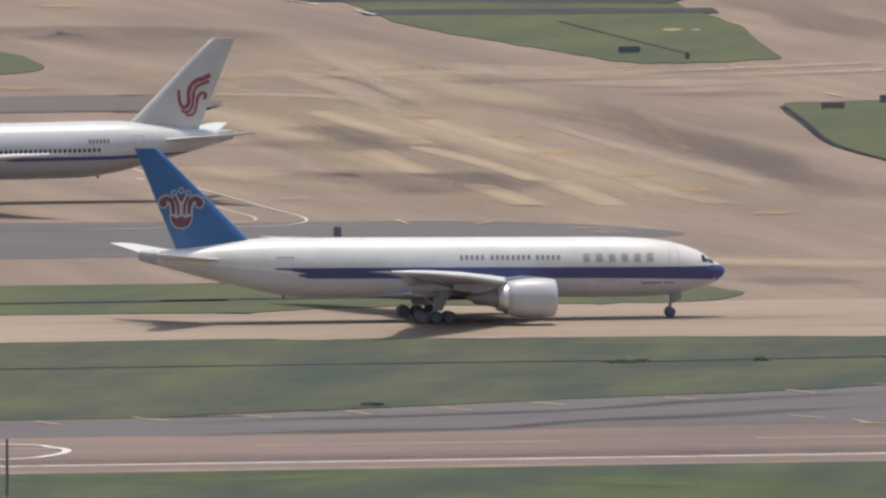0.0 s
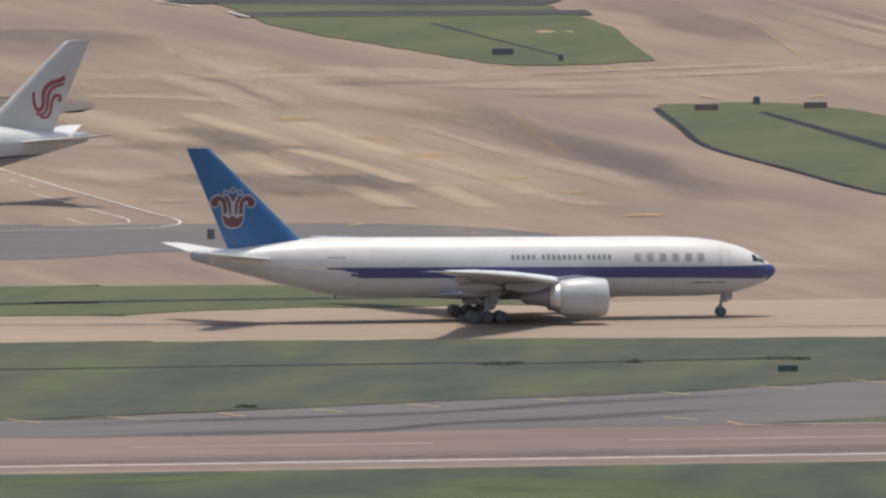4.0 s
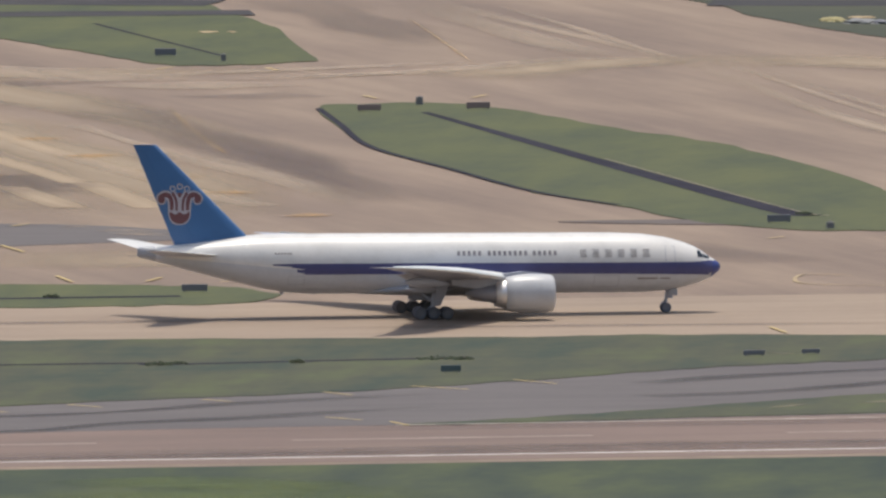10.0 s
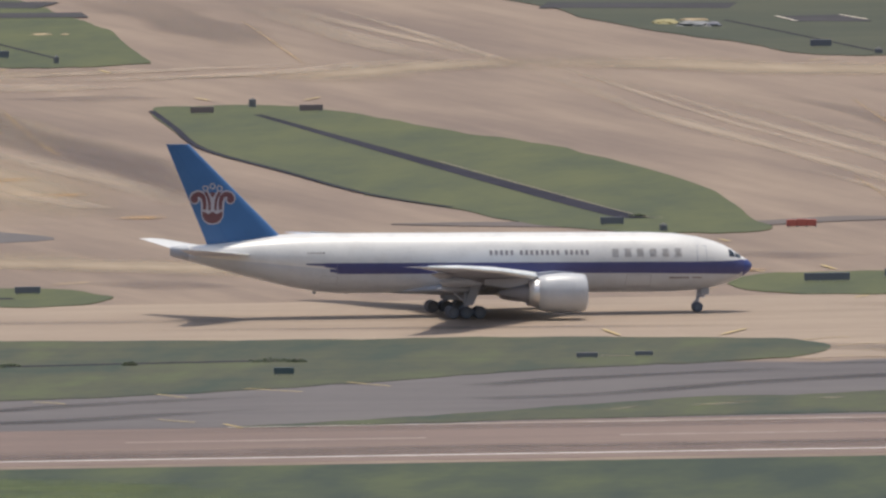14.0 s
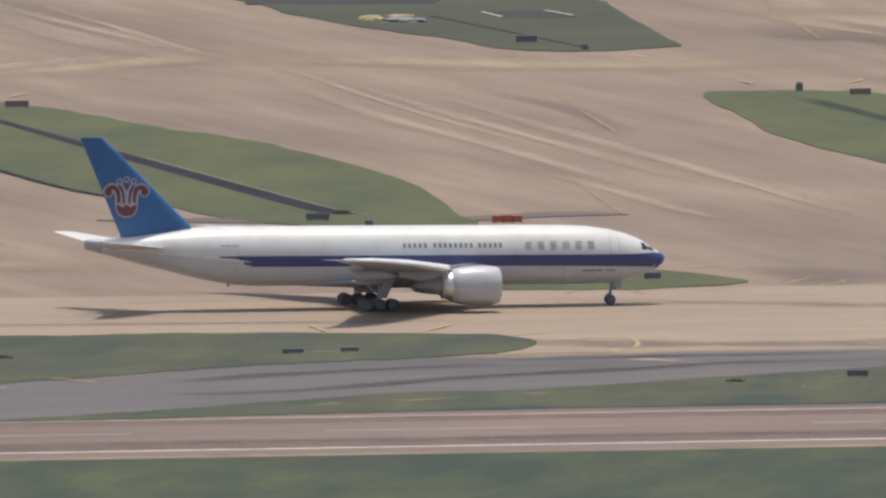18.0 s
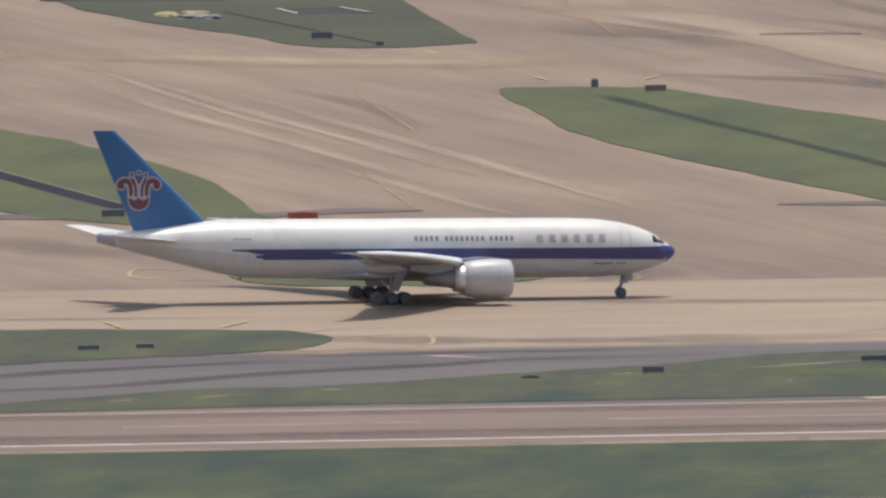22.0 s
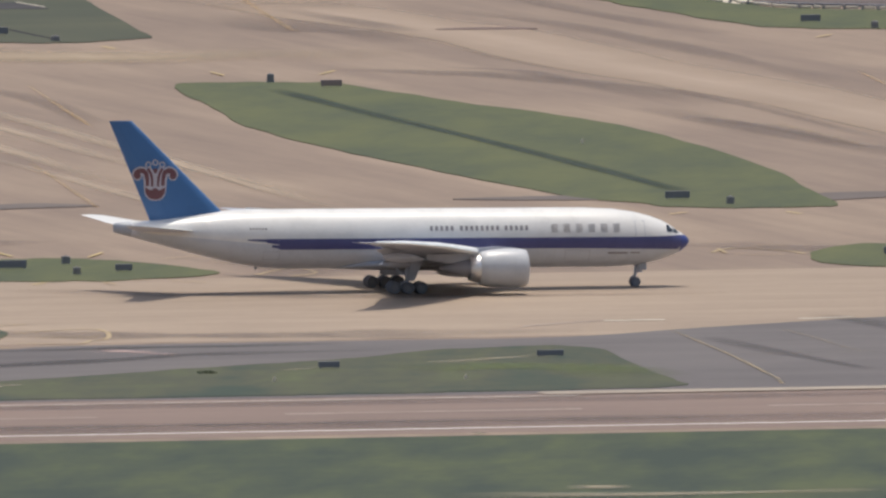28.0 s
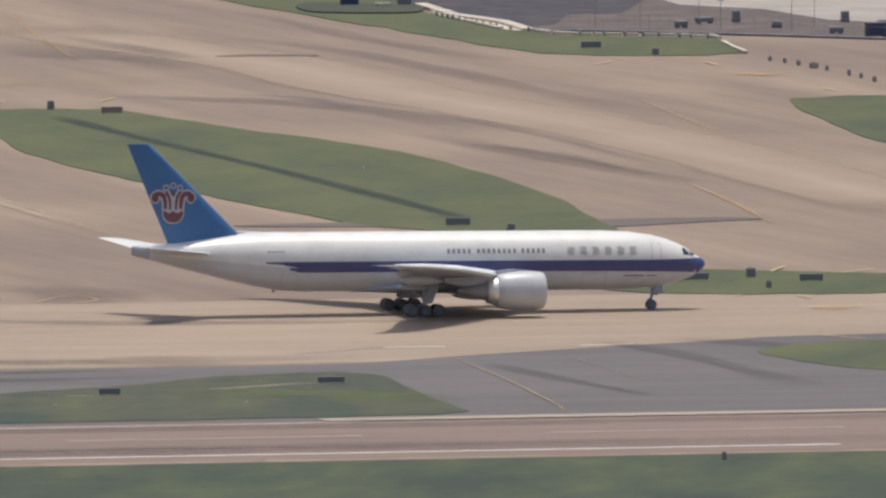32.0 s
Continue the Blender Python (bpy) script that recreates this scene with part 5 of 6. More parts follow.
def flower(sgn):
    """The fin's emblem as plain shapes: a red cup, two pairs of petals and three rings in pale outline."""
    C, B = 58.65, 4.2          # station of the emblem's middle, height of its foot
    shift = lambda pts: [(C + a, B + b) for a, b in pts]
    cup = [(1.04, 1.3), (1.0, 0.7), (0.62, 0.16), (0.0, 0.0), (-0.62, 0.16), (-1.0, 0.7), (-1.04, 1.3), (-0.55, 0.92), (0.0, 1.25), (0.55, 0.92)]
    grown = [(1.2, 1.5), (1.12, 0.66), (0.7, 0.04), (0.0, -0.13), (-0.7, 0.04), (-1.12, 0.66), (-1.2, 1.5), (-1.05, 2.9), (0.0, 3.2), (1.05, 2.9)]
    part("emblem_outline", fin_patch(FREIGHT, shift(grown), sgn, 0.012), OUTLINE, freighter)
    part("emblem_shape", fin_patch(FREIGHT, shift(cup), sgn, 0.028), RED, freighter)
    for d in (-1, 1):
        outer = shift([(d * 0.84, 1.45), (d * 0.86, 2.2), (d * 1.05, 2.85), (d * 1.5, 3.08), (d * 1.95, 2.85), (d * 2.02, 2.45)])
        inner = shift([(d * 0.32, 1.38), (d * 0.34, 2.1), (d * 0.46, 2.7), (d * 0.78, 3.3)])
        part("emblem_outline", fin_ribbon(FREIGHT, outer, (0.38, 0.52), sgn, 0.016), OUTLINE, freighter)
        part("emblem_outline", fin_ribbon(FREIGHT, inner, (0.30, 0.36), sgn, 0.014), OUTLINE, freighter)
        part("emblem_shape", fin_ribbon(FREIGHT, outer, (0.17, 0.33), sgn, 0.028), RED, freighter)
        part("emblem_shape", fin_ribbon(FREIGHT, inner, (0.12, 0.16), sgn, 0.028), RED, freighter)
        for r, proud, material in ((0.50, 0.018, OUTLINE), (0.36, 0.029, RED)):
            knob = shift([(d * 1.92 + r * math.cos(q * math.pi / 5), 2.52 + r * math.sin(q * math.pi / 5)) for q in range(10)])
            part("emblem_shape" if material is RED else "emblem_outline", fin_patch(FREIGHT, knob, sgn, proud), material, freighter)
    part("emblem_shape", fin_patch(FREIGHT, shift([(0.0, 2.75), (0.26, 3.2), (0.0, 3.3), (-0.26, 3.2)]), sgn, 0.028), RED, freighter)
    for a, b in ((-0.76, 3.72), (0.0, 3.95), (0.76, 3.72)):
        ring = shift([(a + 0.27 * math.cos(q * math.pi / 5), b + 0.27 * math.sin(q * math.pi / 5)) for q in range(11)])
        part("emblem_ring", fin_ribbon(FREIGHT, ring, 0.075, sgn, 0.022), OUTLINE, freighter)


flower(-1)
flower(1)

# the white-tailed passenger airliner, heading the other way
PAX = Plan(5.3, 4.8, -0.15)
liner = airliner("passenger_airliner", PAX, plain("liner_fin_paint", (0.58, 0.565, 0.545), 0.42), LINER_WHITE)
tagged(liner, "white passenger airliner with a red emblem on its white fin", "airplane")
st = [3, 6, 10, 15, 25, 35, 44.9, 46, 49, 52, 55, 57.5]
for sgn in (-1, 1):
    part("stripe", skin_band(PAX, st, [-1.15] * 9 + [-1.0, -0.85, -0.7], [-0.72] * 9 + [-0.68, -0.6, -0.55], (sgn,)), BLUE_STRIPE, liner, "thin dark blue stripe")
    part("belly_paint", skin_band(PAX, st[:11], [-3.1] * 8 + [-2.6, -1.95, -1.35], [-1.2] * 9 + [-1.05, -0.9], (sgn,), 0.02), AIR_GREY, liner, "grey painted belly")
win = bmesh.new()
pane = bpy.data.meshes.new("cabin_window")
for i in range(8):
    win.verts.new((0.17 * math.cos(i * math.pi / 4), 0, 0.25 * math.sin(i * math.pi / 4)))
win.verts.ensure_lookup_table()
win.faces.new(win.verts)
win.to_mesh(pane)
win.free()
pane.materials.append(GLASS)
for sgn in (-1, 1):
    run = 8.0
    while run < 57.6:
        if not (13.2 < run < 14.6 or 27.5 < run < 28.8):
            s = run if run < 15 else max(15.0, run - 5.3) if run < 50.3 else max(45.0, run - 10.1)
            w = new("cabin_window", pane)
            w.parent = liner
            w.location = (NOSE_GEAR - run, sgn * PAX.side(s, -0.02, 0.02), BODY_Z - 0.02)
        run += 0.56
door_lines(PAX, 51.2, 52.4, -0.5, 1.5, 1, liner, "cabin_door_outline")
bars(PAX, [(46.0 + 0.42 * i, 46.0 + 0.42 * i + 0.3) for i in range(6)], 0.75, 1.2, 1, liner, "registration_bar", LETTER)


def bird(sgn):
    """The fin's emblem as plain shapes: three red strokes that sweep up into one wing."""
    strokes = (([(56.84, 6.43), (56.84, 5.67), (56.97, 4.9), (57.37, 4.39), (57.82, 4.71), (57.95, 5.41), (57.95, 6.18), (58.28, 6.94), (58.93, 7.45), (59.71, 7.65), (60.49, 8.03)], (0.15, 0.24)),
               ([(57.1, 4.08), (57.63, 3.88), (58.15, 4.2), (58.41, 4.9), (58.47, 5.67), (58.67, 6.43), (59.19, 6.94), (59.84, 7.14), (60.36, 7.33)], (0.13, 0.17)),
               ([(57.56, 3.63), (58.15, 3.5), (58.67, 3.95), (58.86, 4.71), (58.99, 5.48), (59.39, 5.99), (59.84, 5.92), (59.91, 5.54), (59.65, 5.35)], (0.12, 0.17)))
    for pts, half in strokes:
        part("emblem_stroke", fin_ribbon(PAX, pts, half, sgn, 0.06), RED_B, liner)


bird(-1)
bird(1)


# ---- airfield signs and posts ----
def guidance_sign(x, y, w, h, material, label):
    root = new("guidance_sign")
    root.matrix_basis = pose(x, y, 0.10, rz=HEADING)
    bm = bmesh.new()
    slab(bm, -w / 2, w / 2, -0.12, 0.12, 0.18, max(h, 0.6), 0.02)
    part("panel", bm, material, root)
    bm = bmesh.new()
    slab(bm, -w / 2 + 0.05, w / 2 - 0.05, 0.121, 0.14, 0.24, max(h, 0.6) - 0.06)
    part("face", bm, SIGN_TEAL, root)
    n = 2 if w < 3 else 4
    for i in range(n):
        bm = bmesh.new()
        u = -w / 2 + 0.25 + (w - 0.5) * i / (n - 1)
        rod(bm, (u, 0, -0.1), (u, 0, 0.2), 0.05, 8)
        part("leg", bm, STEEL, root)
    return tagged(root, label, "sign", group="taxiway guidance signs")


# the last entry, at x 7.1, is a sign standing in for low dark debris
for x, y, w, h in [(-70.6, 3879.6, 2.63, 0.97), (4.1, 3528.9, 2.64, 0.95), (-58.9, 3404.5, 2.79, 0.9), (27.2, 3424.1, 5.01, 1.0), (40.1, 3419.0, 1.83, 0.85),
                   (30.3, 3901.1, 2.64, 0.97), (59.2, 3252.8, 2.21, 0.8), (82.4, 3270.7, 2.8, 0.75), (103.7, 3548.4, 2.79, 0.95), (131.2, 3923.1, 2.52, 0.95),
                   (125.5, 3443.9, 4.92, 0.9), (139.0, 3441.7, 2.58, 0.9), (1.2, 3293.1, 2.23, 0.65), (7.1, 3296.0, 1.9, 0.6)]:
    guidance_sign(x, y, w, h, SIGN_BACK, "low dark taxiway guidance sign on the grass")
for x, y, w, h in [(-44.2, 3755.5, 2.81, 0.9), (-31.3, 3759.7, 2.82, 0.9), (69.2, 3780.7, 2.56, 0.9)]:
    guidance_sign(x, y, w, h, SIGN_BROWN, "low dark brown guidance sign at the grass edge")
guidance_sign(-30.1, 3266.7, 2.1, 0.85, SIGN_TEAL, "low grey-green guidance sign in the grass")


def cabinet_post(x, y, w, h, z=0.10):
    root = new("lamp_cabinet")
    root.matrix_basis = pose(x, y, z, rz=HEADING)
    bm = bmesh.new()
    slab(bm, -w / 2, w / 2, -w / 2, w / 2, 0.12, h, 0.03)
    part("housing", bm, CABINET, root)
    bm = bmesh.new()
    slab(bm, -w / 2 - 0.04, w / 2 + 0.04, -w / 2 - 0.04, w / 2 + 0.04, -0.12, 0.12)
    part("plinth", bm, STEEL, root)
    bm = bmesh.new()
    rod(bm, (0, 0, h), (0, 0, h + 0.18), 0.09, 8, 0.05)
    part("cap_light", bm, STEEL, root)
    return tagged(root, "small dark electrical cabinet standing in grass", "cabinet", group="airfield cabinets")


for x, y, w, h in [(-38.4, 3771.0, 0.74, 0.94), (9.8, 3519.0, 0.75, 0.72), (34.0, 3434.5, 0.8, 0.8), (35.0, 3415.2, 0.73, 0.75), (62.1, 3792.2, 0.74, 1.0), (109.4, 3540.3, 0.76, 0.78),
                   (138.7, 3909.8, 0.77, 0.8), (132.8, 3451.4, 0.86, 1.0), (134.0, 3431.9, 0.49, 0.75), (-63.3, 3869.0, 0.55, 0.83), (37.3, 3887.1, 0.83, 0.6)]:
    cabinet_post(x, y, w, h)
cabinet_post(-96.1, 3503.4, 0.75, 1.15, 0.04)

# red board on the far taxiway
board = new("red_barrier")
board.matrix_basis = pose(25.2, 3527.0, 0.05, rz=HEADING)
for i in range(3):
    bm = bmesh.new()
    slab(bm, -1.7 + i * 1.14, -0.6 + i * 1.14, -0.18, 0.18, 0.05, 0.78 + 0.06 * (i % 2), 0.05)
    part("barrier_segment", bm, RED_BOARD, board)
for i in range(4):
    bm = bmesh.new()
    slab(bm, -1.65 + i * 1.08, -1.45 + i * 1.08, -0.3, 0.3, -0.02, 0.06)
    part("foot", bm, SIGN_BACK, board)
tagged(board, "low red plastic barrier standing on the pavement", "barrier")

# a thin pole in the near grass
pole = new("marker_pole")
q = (-116.6, 3076.5)
pole.matrix_basis = pose(q[0], q[1], 0.06)
bm = bmesh.new()
rod(bm, (0, 0, -0.1), (0, 0, 5.7), 0.17, 10, 0.13)
part("shaft", bm, SIGN_BROWN, pole)
bm = bmesh.new()
slab(bm, -0.3, 0.3, -0.3, 0.3, -0.1, 0.12)
part("base", bm, PALE, pole)
tagged(pole, "thin grey marker pole standing in the near grass", "pole")


# low shrubs in the grass
LEAF = paint("shrub_leaves", (0.115, 0.13, 0.095), (0.15, 0.165, 0.11), 1.0, 6.0, 0.9, place="Object")

nodes, links = LEAF.node_tree.nodes, LEAF.node_tree.links
thin = nodes.new("ShaderNodeBsdfTranslucent")
thin.inputs["Color"].default_value = (0.16, 0.19, 0.12, 1)
leaf_mix = nodes.new("ShaderNodeMixShader")
leaf_mix.inputs["Fac"].default_value = 0.45
links.new(nodes["Principled BSDF"].outputs[0], leaf_mix.inputs[1])
links.new(thin.outputs[0], leaf_mix.inputs[2])
links.new(leaf_mix.outputs[0], nodes["Material Output"].inputs["Surface"])


def shrub(x, y, w, h):
    root = new("shrub")
    root.matrix_basis = pose(x, y, 0.1, rz=HEADING)
    stems, leaves = bmesh.new(), bmesh.new()
    for i in range(5):
        u = w * random.uniform(-0.3, 0.3)
        rod(stems, (u * 0.4, 0, -0.05), (u, random.uniform(-0.3, 0.3), h * 0.8), 0.02, 5, 0.01)
    for i in range(130):
        u, v = random.uniform(-1, 1), random.uniform(-1, 1)
        top = 0.8 * h * max(0.15, (1 - u * u * 0.8) * (0.75 + 0.5 * noise.noise((u * 3 + x, v * 2, 0))))
        p = Vector((u * w / 2, v * w / 3, random.uniform(0.0, 1.0) * top))
        a, b = Vector([random.uniform(-1, 1) for k in range(3)]).normalized() * 0.2, Vector([random.uniform(-1, 1) for k in range(3)]).normalized() * 0.13
        leaves.faces.new([leaves.verts.new(p + q) for q in (-a, b, a, -b)])
    part("stems", stems, SIGN_BROWN, root)
    part("foliage", leaves, LEAF, root)
    return tagged(root, "low dark green shrub growing in the grass", "shrub", group="low shrubs")


for x, y, w, h in [(-60.5, 3281.0, 2.4, 0.6), (-58.5, 3283.0, 1.6, 0.4), (-46.2, 3284.3, 1.3, 0.55), (-31.5, 3290.0, 4.0, 0.4), (-29.0, 3289.0, 1.8, 0.55), (-84.6, 3213.5, 2.0, 0.45), (-74.1, 3396.2, 1.5, 0.6),
                   (46.6, 3247.2, 1.6, 0.35), (6.9, 3546.0, 1.6, 0.4)]:
    shrub(x, y, w * 1.15, h * 0.9)

FAR_DARK = paint("far_dark_apron", (0.06, 0.058, 0.068), (0.11, 0.10, 0.11), 0.2, 0.9, 0.95)
FAR_PALE = paint("far_pale_ground", (0.30, 0.255, 0.23), (0.42, 0.37, 0.335), 0.1, 0.9, 0.95)
FAR_MID = paint("far_brown_apron", (0.10, 0.085, 0.085), (0.19, 0.155, 0.145), 0.15, 0.9, 0.95)
for m in (FAR_DARK, FAR_MID):
    m.node_tree.nodes["Principled BSDF"].inputs["Specular IOR Level"].default_value = 0.1
# ---- beyond the far grass corner: pale blocks, posts, fence, apron with equipment ----
sheet("far_apron", [(110, 4035), (116.5, 4006), (122, 3987), (126.3, 3972), (129.3, 3965.0), (150.2, 3955), (168.6, 3943), (260, 3905), (260, 4500), (60, 4500), (95, 4042)],
      FAR_MID, 0.05, 0.2, "brownish far apron behind a fence", "pavement", smooth_edge=False)
sheet("far_dark_apron", [(95, 4043), (112.3, 4033), (115.8, 4013), (121, 3993), (126, 3979), (129, 3985), (131, 4008), (138, 4009), (142, 4043), (148, 4300), (60, 4300)],
      FAR_DARK, 0.07, 0.2, "dark grey far apron", "pavement", smooth_edge=False)
sheet("pale_apron", [(260, 4011), (179.8, 3971.2), (163.5, 3990), (156.4, 4017), (146.0, 4029), (143.6, 4047), (150, 4500), (500, 4500), (500, 3985)], FAR_PALE, 0.09, 0.2, "pale bare ground beyond the apron", "ground", smooth_edge=False)


def blocks(points, length, gap, half, height, label):
    """A row of low pale concrete blocks along a line."""
    pts = [np.array(p, float) for p in points]
    row = new("barrier_row")
    tagged(row, label, "barrier")
    k = 0
    for a, b in zip(pts[:-1], pts[1:]):
        n = max(1, int(np.linalg.norm(b - a) / (length + gap)))
        for i in range(n):
            c = a + (b - a) * (i + 0.5) / n
            d = (b - a) / np.linalg.norm(b - a)
            bm = bmesh.new()
            w = np.linalg.norm(b - a) / n - gap
            slab(bm, -w / 2, w / 2, -half, half, 0.0, height * (0.85 + 0.3 * random.random()), 0.05)
            ob = part("concrete_block", bm, PALE, row)
            ob.matrix_basis = pose(c[0], c[1], 0.1, rz=math.degrees(math.atan2(d[1], d[0])))
    return row


blocks([(113.0, 4030.0), (116.5, 4004.1), (122.1, 3986.0), (124.9, 3967)], 3.4, 0.5, 0.8, 0.34, "row of pale concrete barrier blocks along the grass")
sheet("pale_strip", [(113.1, 4028.7), (114.3, 4021.6), (116.5, 4009.0), (119.8, 4001.8), (122.0, 3989.2), (123.3, 3975.4), (124.6, 3967.1), (122.4, 3970.0), (120.5, 3977.0), (118.7, 3986.7), (116.2, 3999.3), (114.7, 4007.7), (113.6, 4021.7)], PALE, 0.12, 0.1, "pale strip of bare ground between barrier and posts", "ground")
blocks([(116.0, 3999), (119.0, 3984), (121.5, 3972)], 2.6, 0.9, 0.5, 0.3, "second row of pale concrete barrier blocks along the grass")
kerb_row = new("barrier_row")
tagged(kerb_row, "row of separate white concrete blocks below the fence", "barrier")
for x0, y0, x1, y1 in [(125.6, 3965.0, 127.4, 3961.5), (127.8, 3960.7, 130.6, 3956.3), (131.2, 3956.1, 132.4, 3955.8), (132.8, 3955.7, 133.6, 3955.4), (133.9, 3955.3, 136.1, 3954.7),
                       (136.5, 3954.6, 138.2, 3954.1), (138.8, 3953.9, 140.4, 3953.5), (140.8, 3953.4, 142.8, 3952.8), (143.1, 3952.7, 144.3, 3951.7), (144.5, 3951.5, 146.4, 3949.7),
                       (146.9, 3951.0, 148.1, 3946.9)]:
    bm = bmesh.new()
    w = math.hypot(x1 - x0, y1 - y0)
    slab(bm, -w / 2, w / 2, -0.3, 0.3, 0.0, 0.36, 0.06)
    part("concrete_block", bm, PALE, kerb_row).matrix_basis = pose((x0 + x1) / 2, (y0 + y1) / 2, 0.1, rz=math.degrees(math.atan2(y1 - y0, x1 - x0)))
blocks([(148.1, 3938), (149.1, 3922), (150.0, 3911.5)], 5.0, 0.8, 0.3, 0.3, "pale kerb stones at the grass corner")


def marker_post(x, y, h=0.5, w=0.17, material=STEEL):
    root = new("marker_post")
    root.matrix_basis = pose(x, y, 0.08, rz=HEADING)
    bm = bmesh.new()
    slab(bm, -w, w, -w, w, -0.05, h, 0.04)
    part("body", bm, material, root)
    bm = bmesh.new()
    slab(bm, -w * 0.7, w * 0.7, -w * 0.7, w * 0.7, h, h + 0.1, 0.03)
    part("cap", bm, SIGN_BROWN, root)
    return tagged(root, "short dark marker post beside the pavement", "post", group="marker posts")


for x, y in [(114.4, 4003.6), (115.0, 4000.8), (115.6, 3998.0), (116.2, 3995.2), (116.9, 3992.4), (117.6, 3989.6), (118.4, 3988.1), (118.9, 3985.4), (119.6, 3981.2), (120.4, 3978.4),
             (121.1, 3975.6), (122.7, 3970.0), (124.8, 3965.8), (127.8, 3960.5), (131.0, 3957.5), (132.8, 3956.0), (133.9, 3954.5), (136.5, 3954.3), (138.7, 3952.8), (140.6, 3951.3),
             (143.1, 3949.7), (144.5, 3948.2), (146.6, 3946.7)]:
    marker_post(x, y)
for x, y, w, h in [(152.3, 3895.5, 0.42, 0.49), (153.9, 3890.1, 0.42, 0.49), (155.4, 3884.8, 0.49, 0.55), (157.0, 3878.1, 0.97, 0.62), (158.4, 3872.8, 0.41, 0.48),
                   (160.6, 3861.0, 0.41, 0.62), (161.8, 3854.5, 0.41, 0.55), (163.1, 3846.7, 0.48, 0.55)]:
    marker_post(x, y, h, w / 2)

marker_post(118.5, 3149.7, 0.75, 0.2, SIGN_BROWN)

# perimeter fence: posts, rails and a dark base
fence = new("perimeter_fence")
tagged(fence, "dark perimeter fence with thin tall posts", "fence")
FENCE = [(126.5, 3968), (129.4, 3966.4), (139.8, 3961.4), (150.2, 3955.1), (168.6, 3942.8), (200, 3922)]
line_pts = curve(FENCE, False, 12)
for height, r, name in ((0.2, 0.15, "base_rail"), (2.3, 0.015, "top_rail"), (1.6, 0.015, "middle_rail")):
    bm = bmesh.new()
    for a, b in zip(line_pts[:-1], line_pts[1:]):
        rod(bm, (a[0], a[1], height), (b[0], b[1], height), r, 6)
    part(name, bm, SIGN_BACK if r > 0.1 else STEEL, fence)
dist = 0.0
for a, b in zip(line_pts[:-1], line_pts[1:]):
    dist += float(np.linalg.norm(b - a))
    if dist > 1.9:
        dist = 0.0
        bm = bmesh.new()
        rod(bm, (a[0], a[1], 0.0), (a[0], a[1], 2.4), 0.02, 6)
        part("fence_post", bm, STEEL, fence)


def equipment(x, y, w, h, material, label):
    """A parked cart or crate on the apron: body, lid and wheels."""
    root = new("equipment_cart")
    root.matrix_basis = pose(x, y, 0.07, rz=HEADING)
    bm = bmesh.new()
    slab(bm, -w / 2, w / 2, -0.6, 0.6, 0.22, h, 0.04)
    part("body", bm, material, root)
    bm = bmesh.new()
    slab(bm, -w / 2 + 0.06, w / 2 - 0.06, -0.54, 0.54, h, h + 0.08, 0.02)
    part("lid", bm, STEEL, root)
    for i in (-1, 1):
        for j in (-1, 1):
            bm = bmesh.new()
            rod(bm, (i * w * 0.35, j * 0.5 - 0.08, 0.16), (i * w * 0.35, j * 0.5 + 0.08, 0.16), 0.2, 12)
            part("wheel", bm, RUBBER, root)
    return tagged(root, label, "cart", group="apron equipment")


for x, y, w, h in [(144.2, 3973.6, 1.42, 0.8), (156.2, 3972.6, 0.99, 0.75), (163.1, 3958.4, 1.55, 0.75), (151.6, 3986.7, 0.8, 1.4), (165.3, 3985.5, 0.85, 1.3), (169.4, 3972, 1.0, 0.9), (147.5, 3984, 2.2, 0.7)]:
    equipment(x, y, w, h, SIGN_BACK, "small dark equipment cart parked on the far apron")
equipment(167.7, 3947.3, 2.9, 1.9, plain("dark_blue_crate", (0.05, 0.06, 0.12), 0.5), "dark blue crate on wheels beside the fence")
equipment(104.0, 4029.5, 2.2, 1.3, plain("blue_crate", (0.04, 0.06, 0.13), 0.5), "dark blue crate parked behind the grass")
equipment(111.0, 4029.5, 1.6, 1.2, SIGN_BACK, "dark crate parked behind the grass")
equipment(108.2, 4027.0, 1.9, 0.5, PALE, "low white cart parked behind the grass")
for x, y, h in [(146.5, 3975, 4.2), (149.0, 3969, 3.6), (157.8, 3966, 4.6), (139, 3972, 4.0), (133.5, 3975, 3.8), (161.0, 3975, 3.4)]:
    mast = new("lamp_mast")
    mast.matrix_basis = pose(x, y, 0.05)
    bm = bmesh.new()
    rod(bm, (0, 0, -0.05), (0, 0, h), 0.04, 8, 0.03)
    part("pole", bm, STEEL, mast)
    bm = bmesh.new()
    slab(bm, -0.35, 0.35, -0.12, 0.12, h, h + 0.15, 0.03)
    part("lamp_head", bm, SIGN_BACK, mast)
    tagged(mast, "thin grey lamp mast on the far apron", "mast", group="apron masts")
sheet("low_hedge_bed", [(99.0, 4013.2), (111.3, 4010.4), (113.2, 4024), (112.3, 4028), (98.5, 4034)], GRASS_B, 0.3, 0.4, "dull blue-green planted bed", "grass")

# dumped material and covers on the grass island
def heap(x, y, w, d, h, material, name, label):
    root_bm = bmesh.new()
    bmesh.ops.create_icosphere(root_bm, subdivisions=3, radius=1.0)
    for v in root_bm.verts:
        k = 1 + 0.35 * noise.noise(v.co * 2.3 + Vector((x, y, 0)))
        v.co = Vector((v.co.x * w / 2 * k, v.co.y * d / 2 * k, max(v.co.z, -0.05) * h * k))
    ob = part(name, root_bm, material)
    ob.matrix_basis = pose(x, y, 0.1, rz=HEADING)
    return tagged(ob, label, "mound")


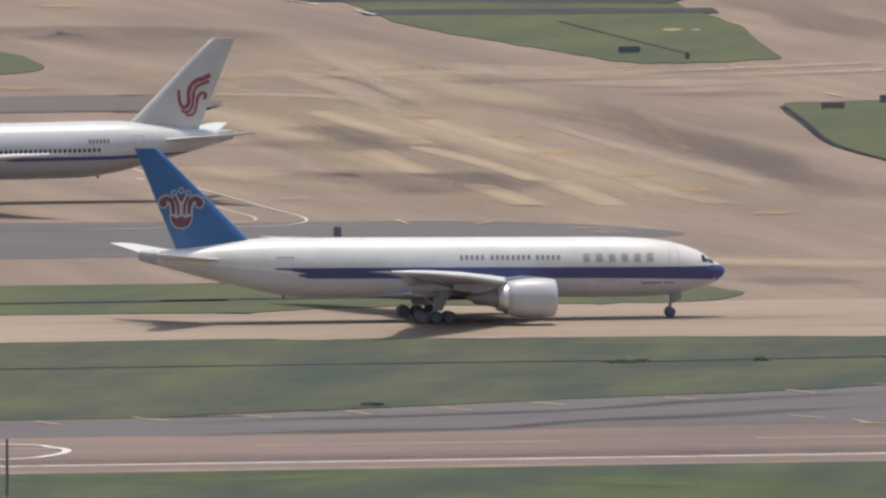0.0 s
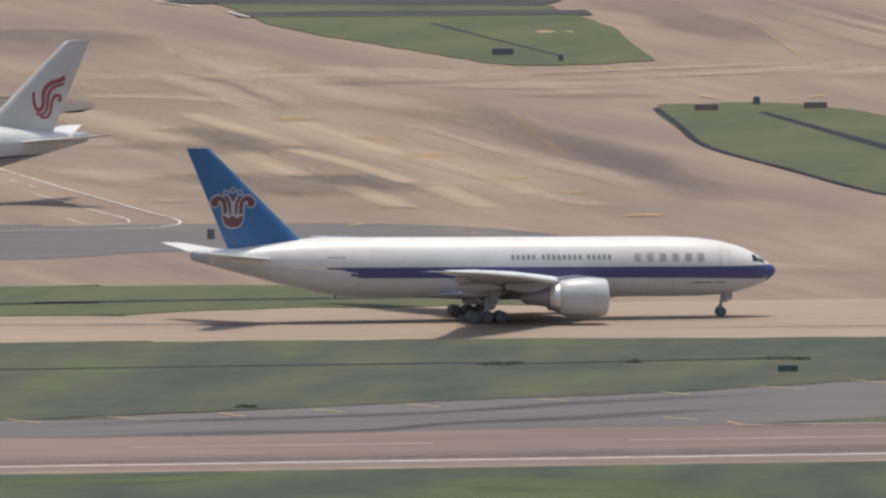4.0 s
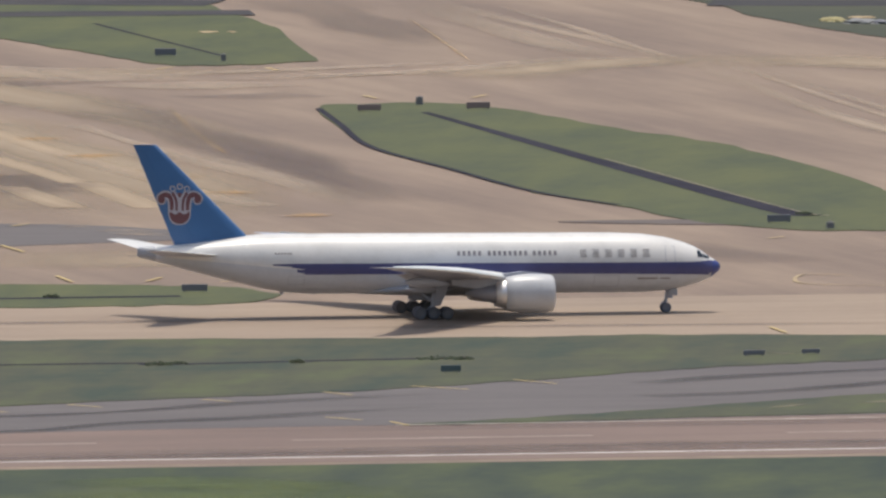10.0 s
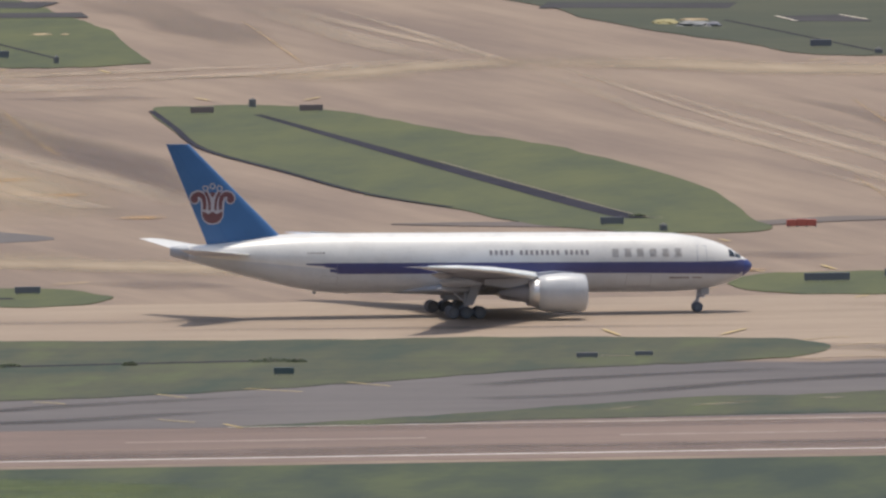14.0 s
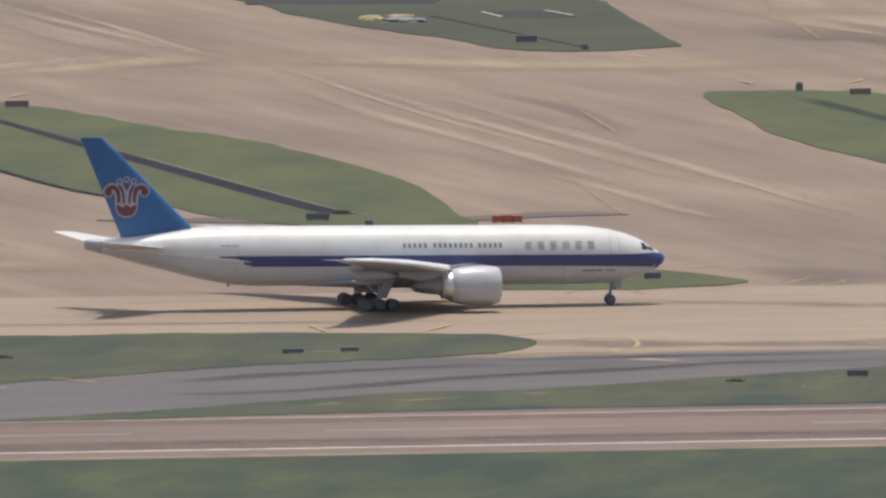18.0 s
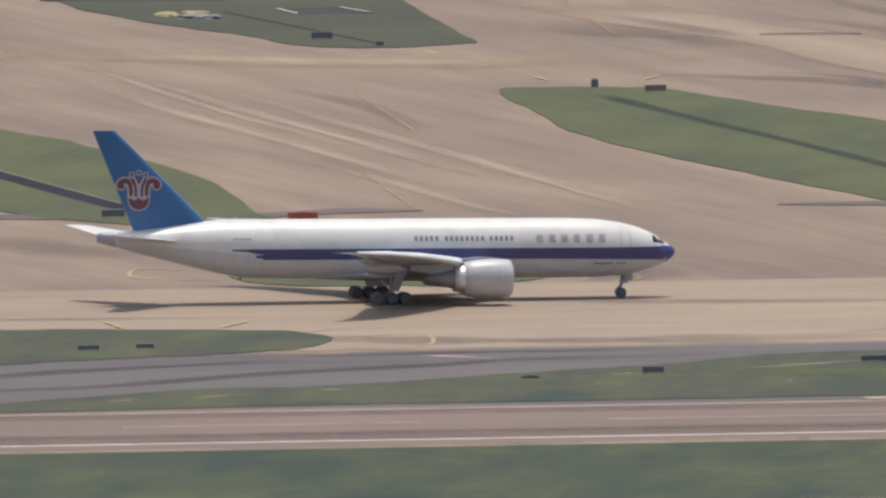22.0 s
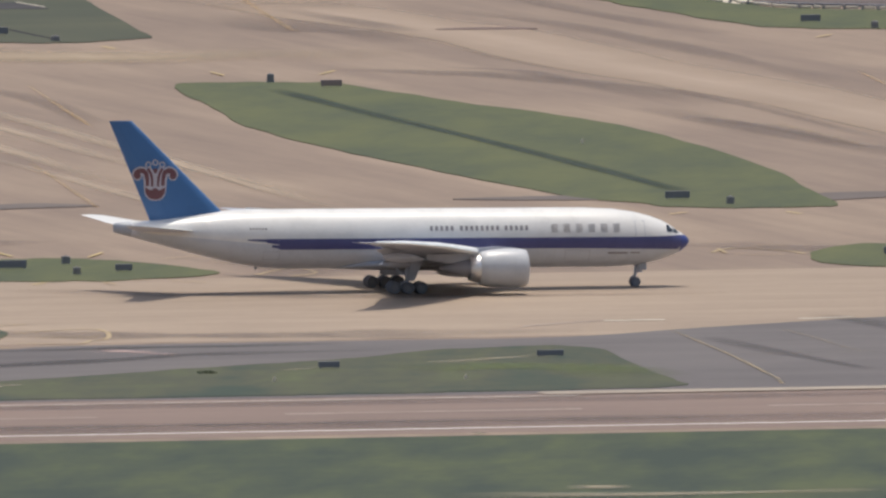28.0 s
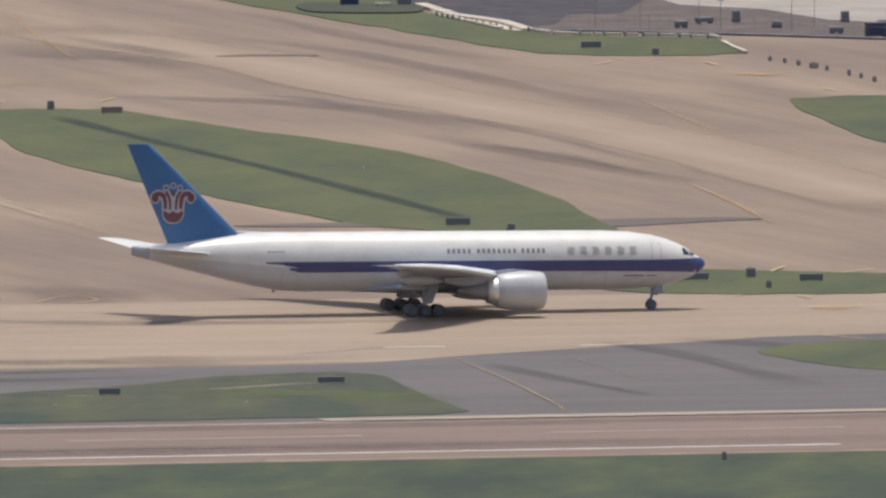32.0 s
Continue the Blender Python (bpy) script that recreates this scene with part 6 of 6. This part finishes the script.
heap(11.4, 3959.0, 3.2, 5.0, 0.5, plain("yellow_sheet", (0.36, 0.31, 0.15), 0.8), "mound", "low heap under a yellow sheet on the grass")
heap(14.9, 3953.5, 4.4, 5.0, 0.55, plain("grey_rubble", (0.25, 0.25, 0.25), 0.85), "mound", "low heap of grey rubble on the grass")
heap(17.4, 3952.5, 1.8, 3.5, 0.5, SIGN_BACK, "mound", "small dark heap of rubble on the grass")
heap(15.0, 3966.5, 3.6, 3.0, 0.2, FADED, "mound", "flat pale heap on the grass")
sheet("dark_cover", [(25.2, 3974), (27.6, 3962), (37.2, 3961.5), (36.6, 3966), (33.2, 3978)], DARK_ROAD, 0.14, 0.1, "dark paved rectangle in the grass", "pavement", smooth_edge=False)
line("pale_kerb", [(25.2, 3975), (27.7, 3963)], 0.25, PALE, 0.16, "pale kerb of a paved rectangle", "kerb")
line("pale_kerb", [(33.2, 3978), (36.7, 3966)], 0.25, PALE, 0.16, "pale kerb of a paved rectangle", "kerb")
line("pale_kerb", [(-117, 4010), (-112, 3998)], 0.3, PALE, 0.16, "pale kerb end of a service road", "kerb")
line("pale_kerb", [(-107, 3984), (-104, 3972)], 0.3, PALE, 0.16, "pale kerb end of a service road", "kerb")
heap(-66.3, 3936, 2.6, 3.0, 0.12, FADED, "mound", "flat pale heap on the grass")
heap(-63.3, 3936, 1.0, 2.0, 0.12, FADED, "mound", "flat pale heap on the grass")
for x, y in [(72.9, 3236.5), (53.3, 3233.6), (96.0, 3661)]:
    lamp = new("edge_light")
    lamp.matrix_basis = pose(x, y, 0.1)
    bm = bmesh.new()
    rod(bm, (0, 0, 0.0), (0, 0, 0.3), 0.2, 10, 0.15)
    part("base", bm, PALE, lamp)
    bm = bmesh.new()
    rod(bm, (0, 0, 0.3), (0, 0, 0.45), 0.12, 10, 0.06)
    part("lens", bm, PALE, lamp)
    tagged(lamp, "small white edge light in the grass", "light", group="edge lights")


# ---- what moves ----
LINER_X, LINER_Y = -109.7, 3575.0      # where the airliner's tail cone stands over the apron


def travel(t):
    """Metres that the freighter has rolled along the taxiway."""
    return -58.1 + 4.669 * t + 0.0304 * t * t


def motions():
    c, s = math.cos(radians(HEADING)), math.sin(radians(HEADING))
    rows = []
    for i in range(65):
        t = i * 0.5
        d = travel(t)
        rows.append((t, pose(d * c, 3370.95 + d * s, 0.02, 0, PITCH, HEADING)))
    walk(freighter, rows)
    base = PAX.st(63.1) - NOSE_GEAR
    rows = []
    for i in range(17):
        t = i * 2.0
        d = base + 0.534 * t
        rows.append((t, pose(LINER_X - d * c, LINER_Y - d * s, 0.02, 0, PITCH, HEADING + 180)))
    walk(liner, rows)
    for name, run in (("cargo_airliner", lambda t: travel(t) - travel(0)), ("passenger_airliner", lambda t: 0.534 * t)):
        n = 290 if name == "cargo_airliner" else 20
        for w, r in WHEELS[name]:
            base_pose = w.location.copy()
            walk(w, [(32.0 * i / n, Matrix.Translation(base_pose) @ Matrix.Rotation(run(32.0 * i / n) / r, 4, "Y")) for i in range(n + 1)])


motions()
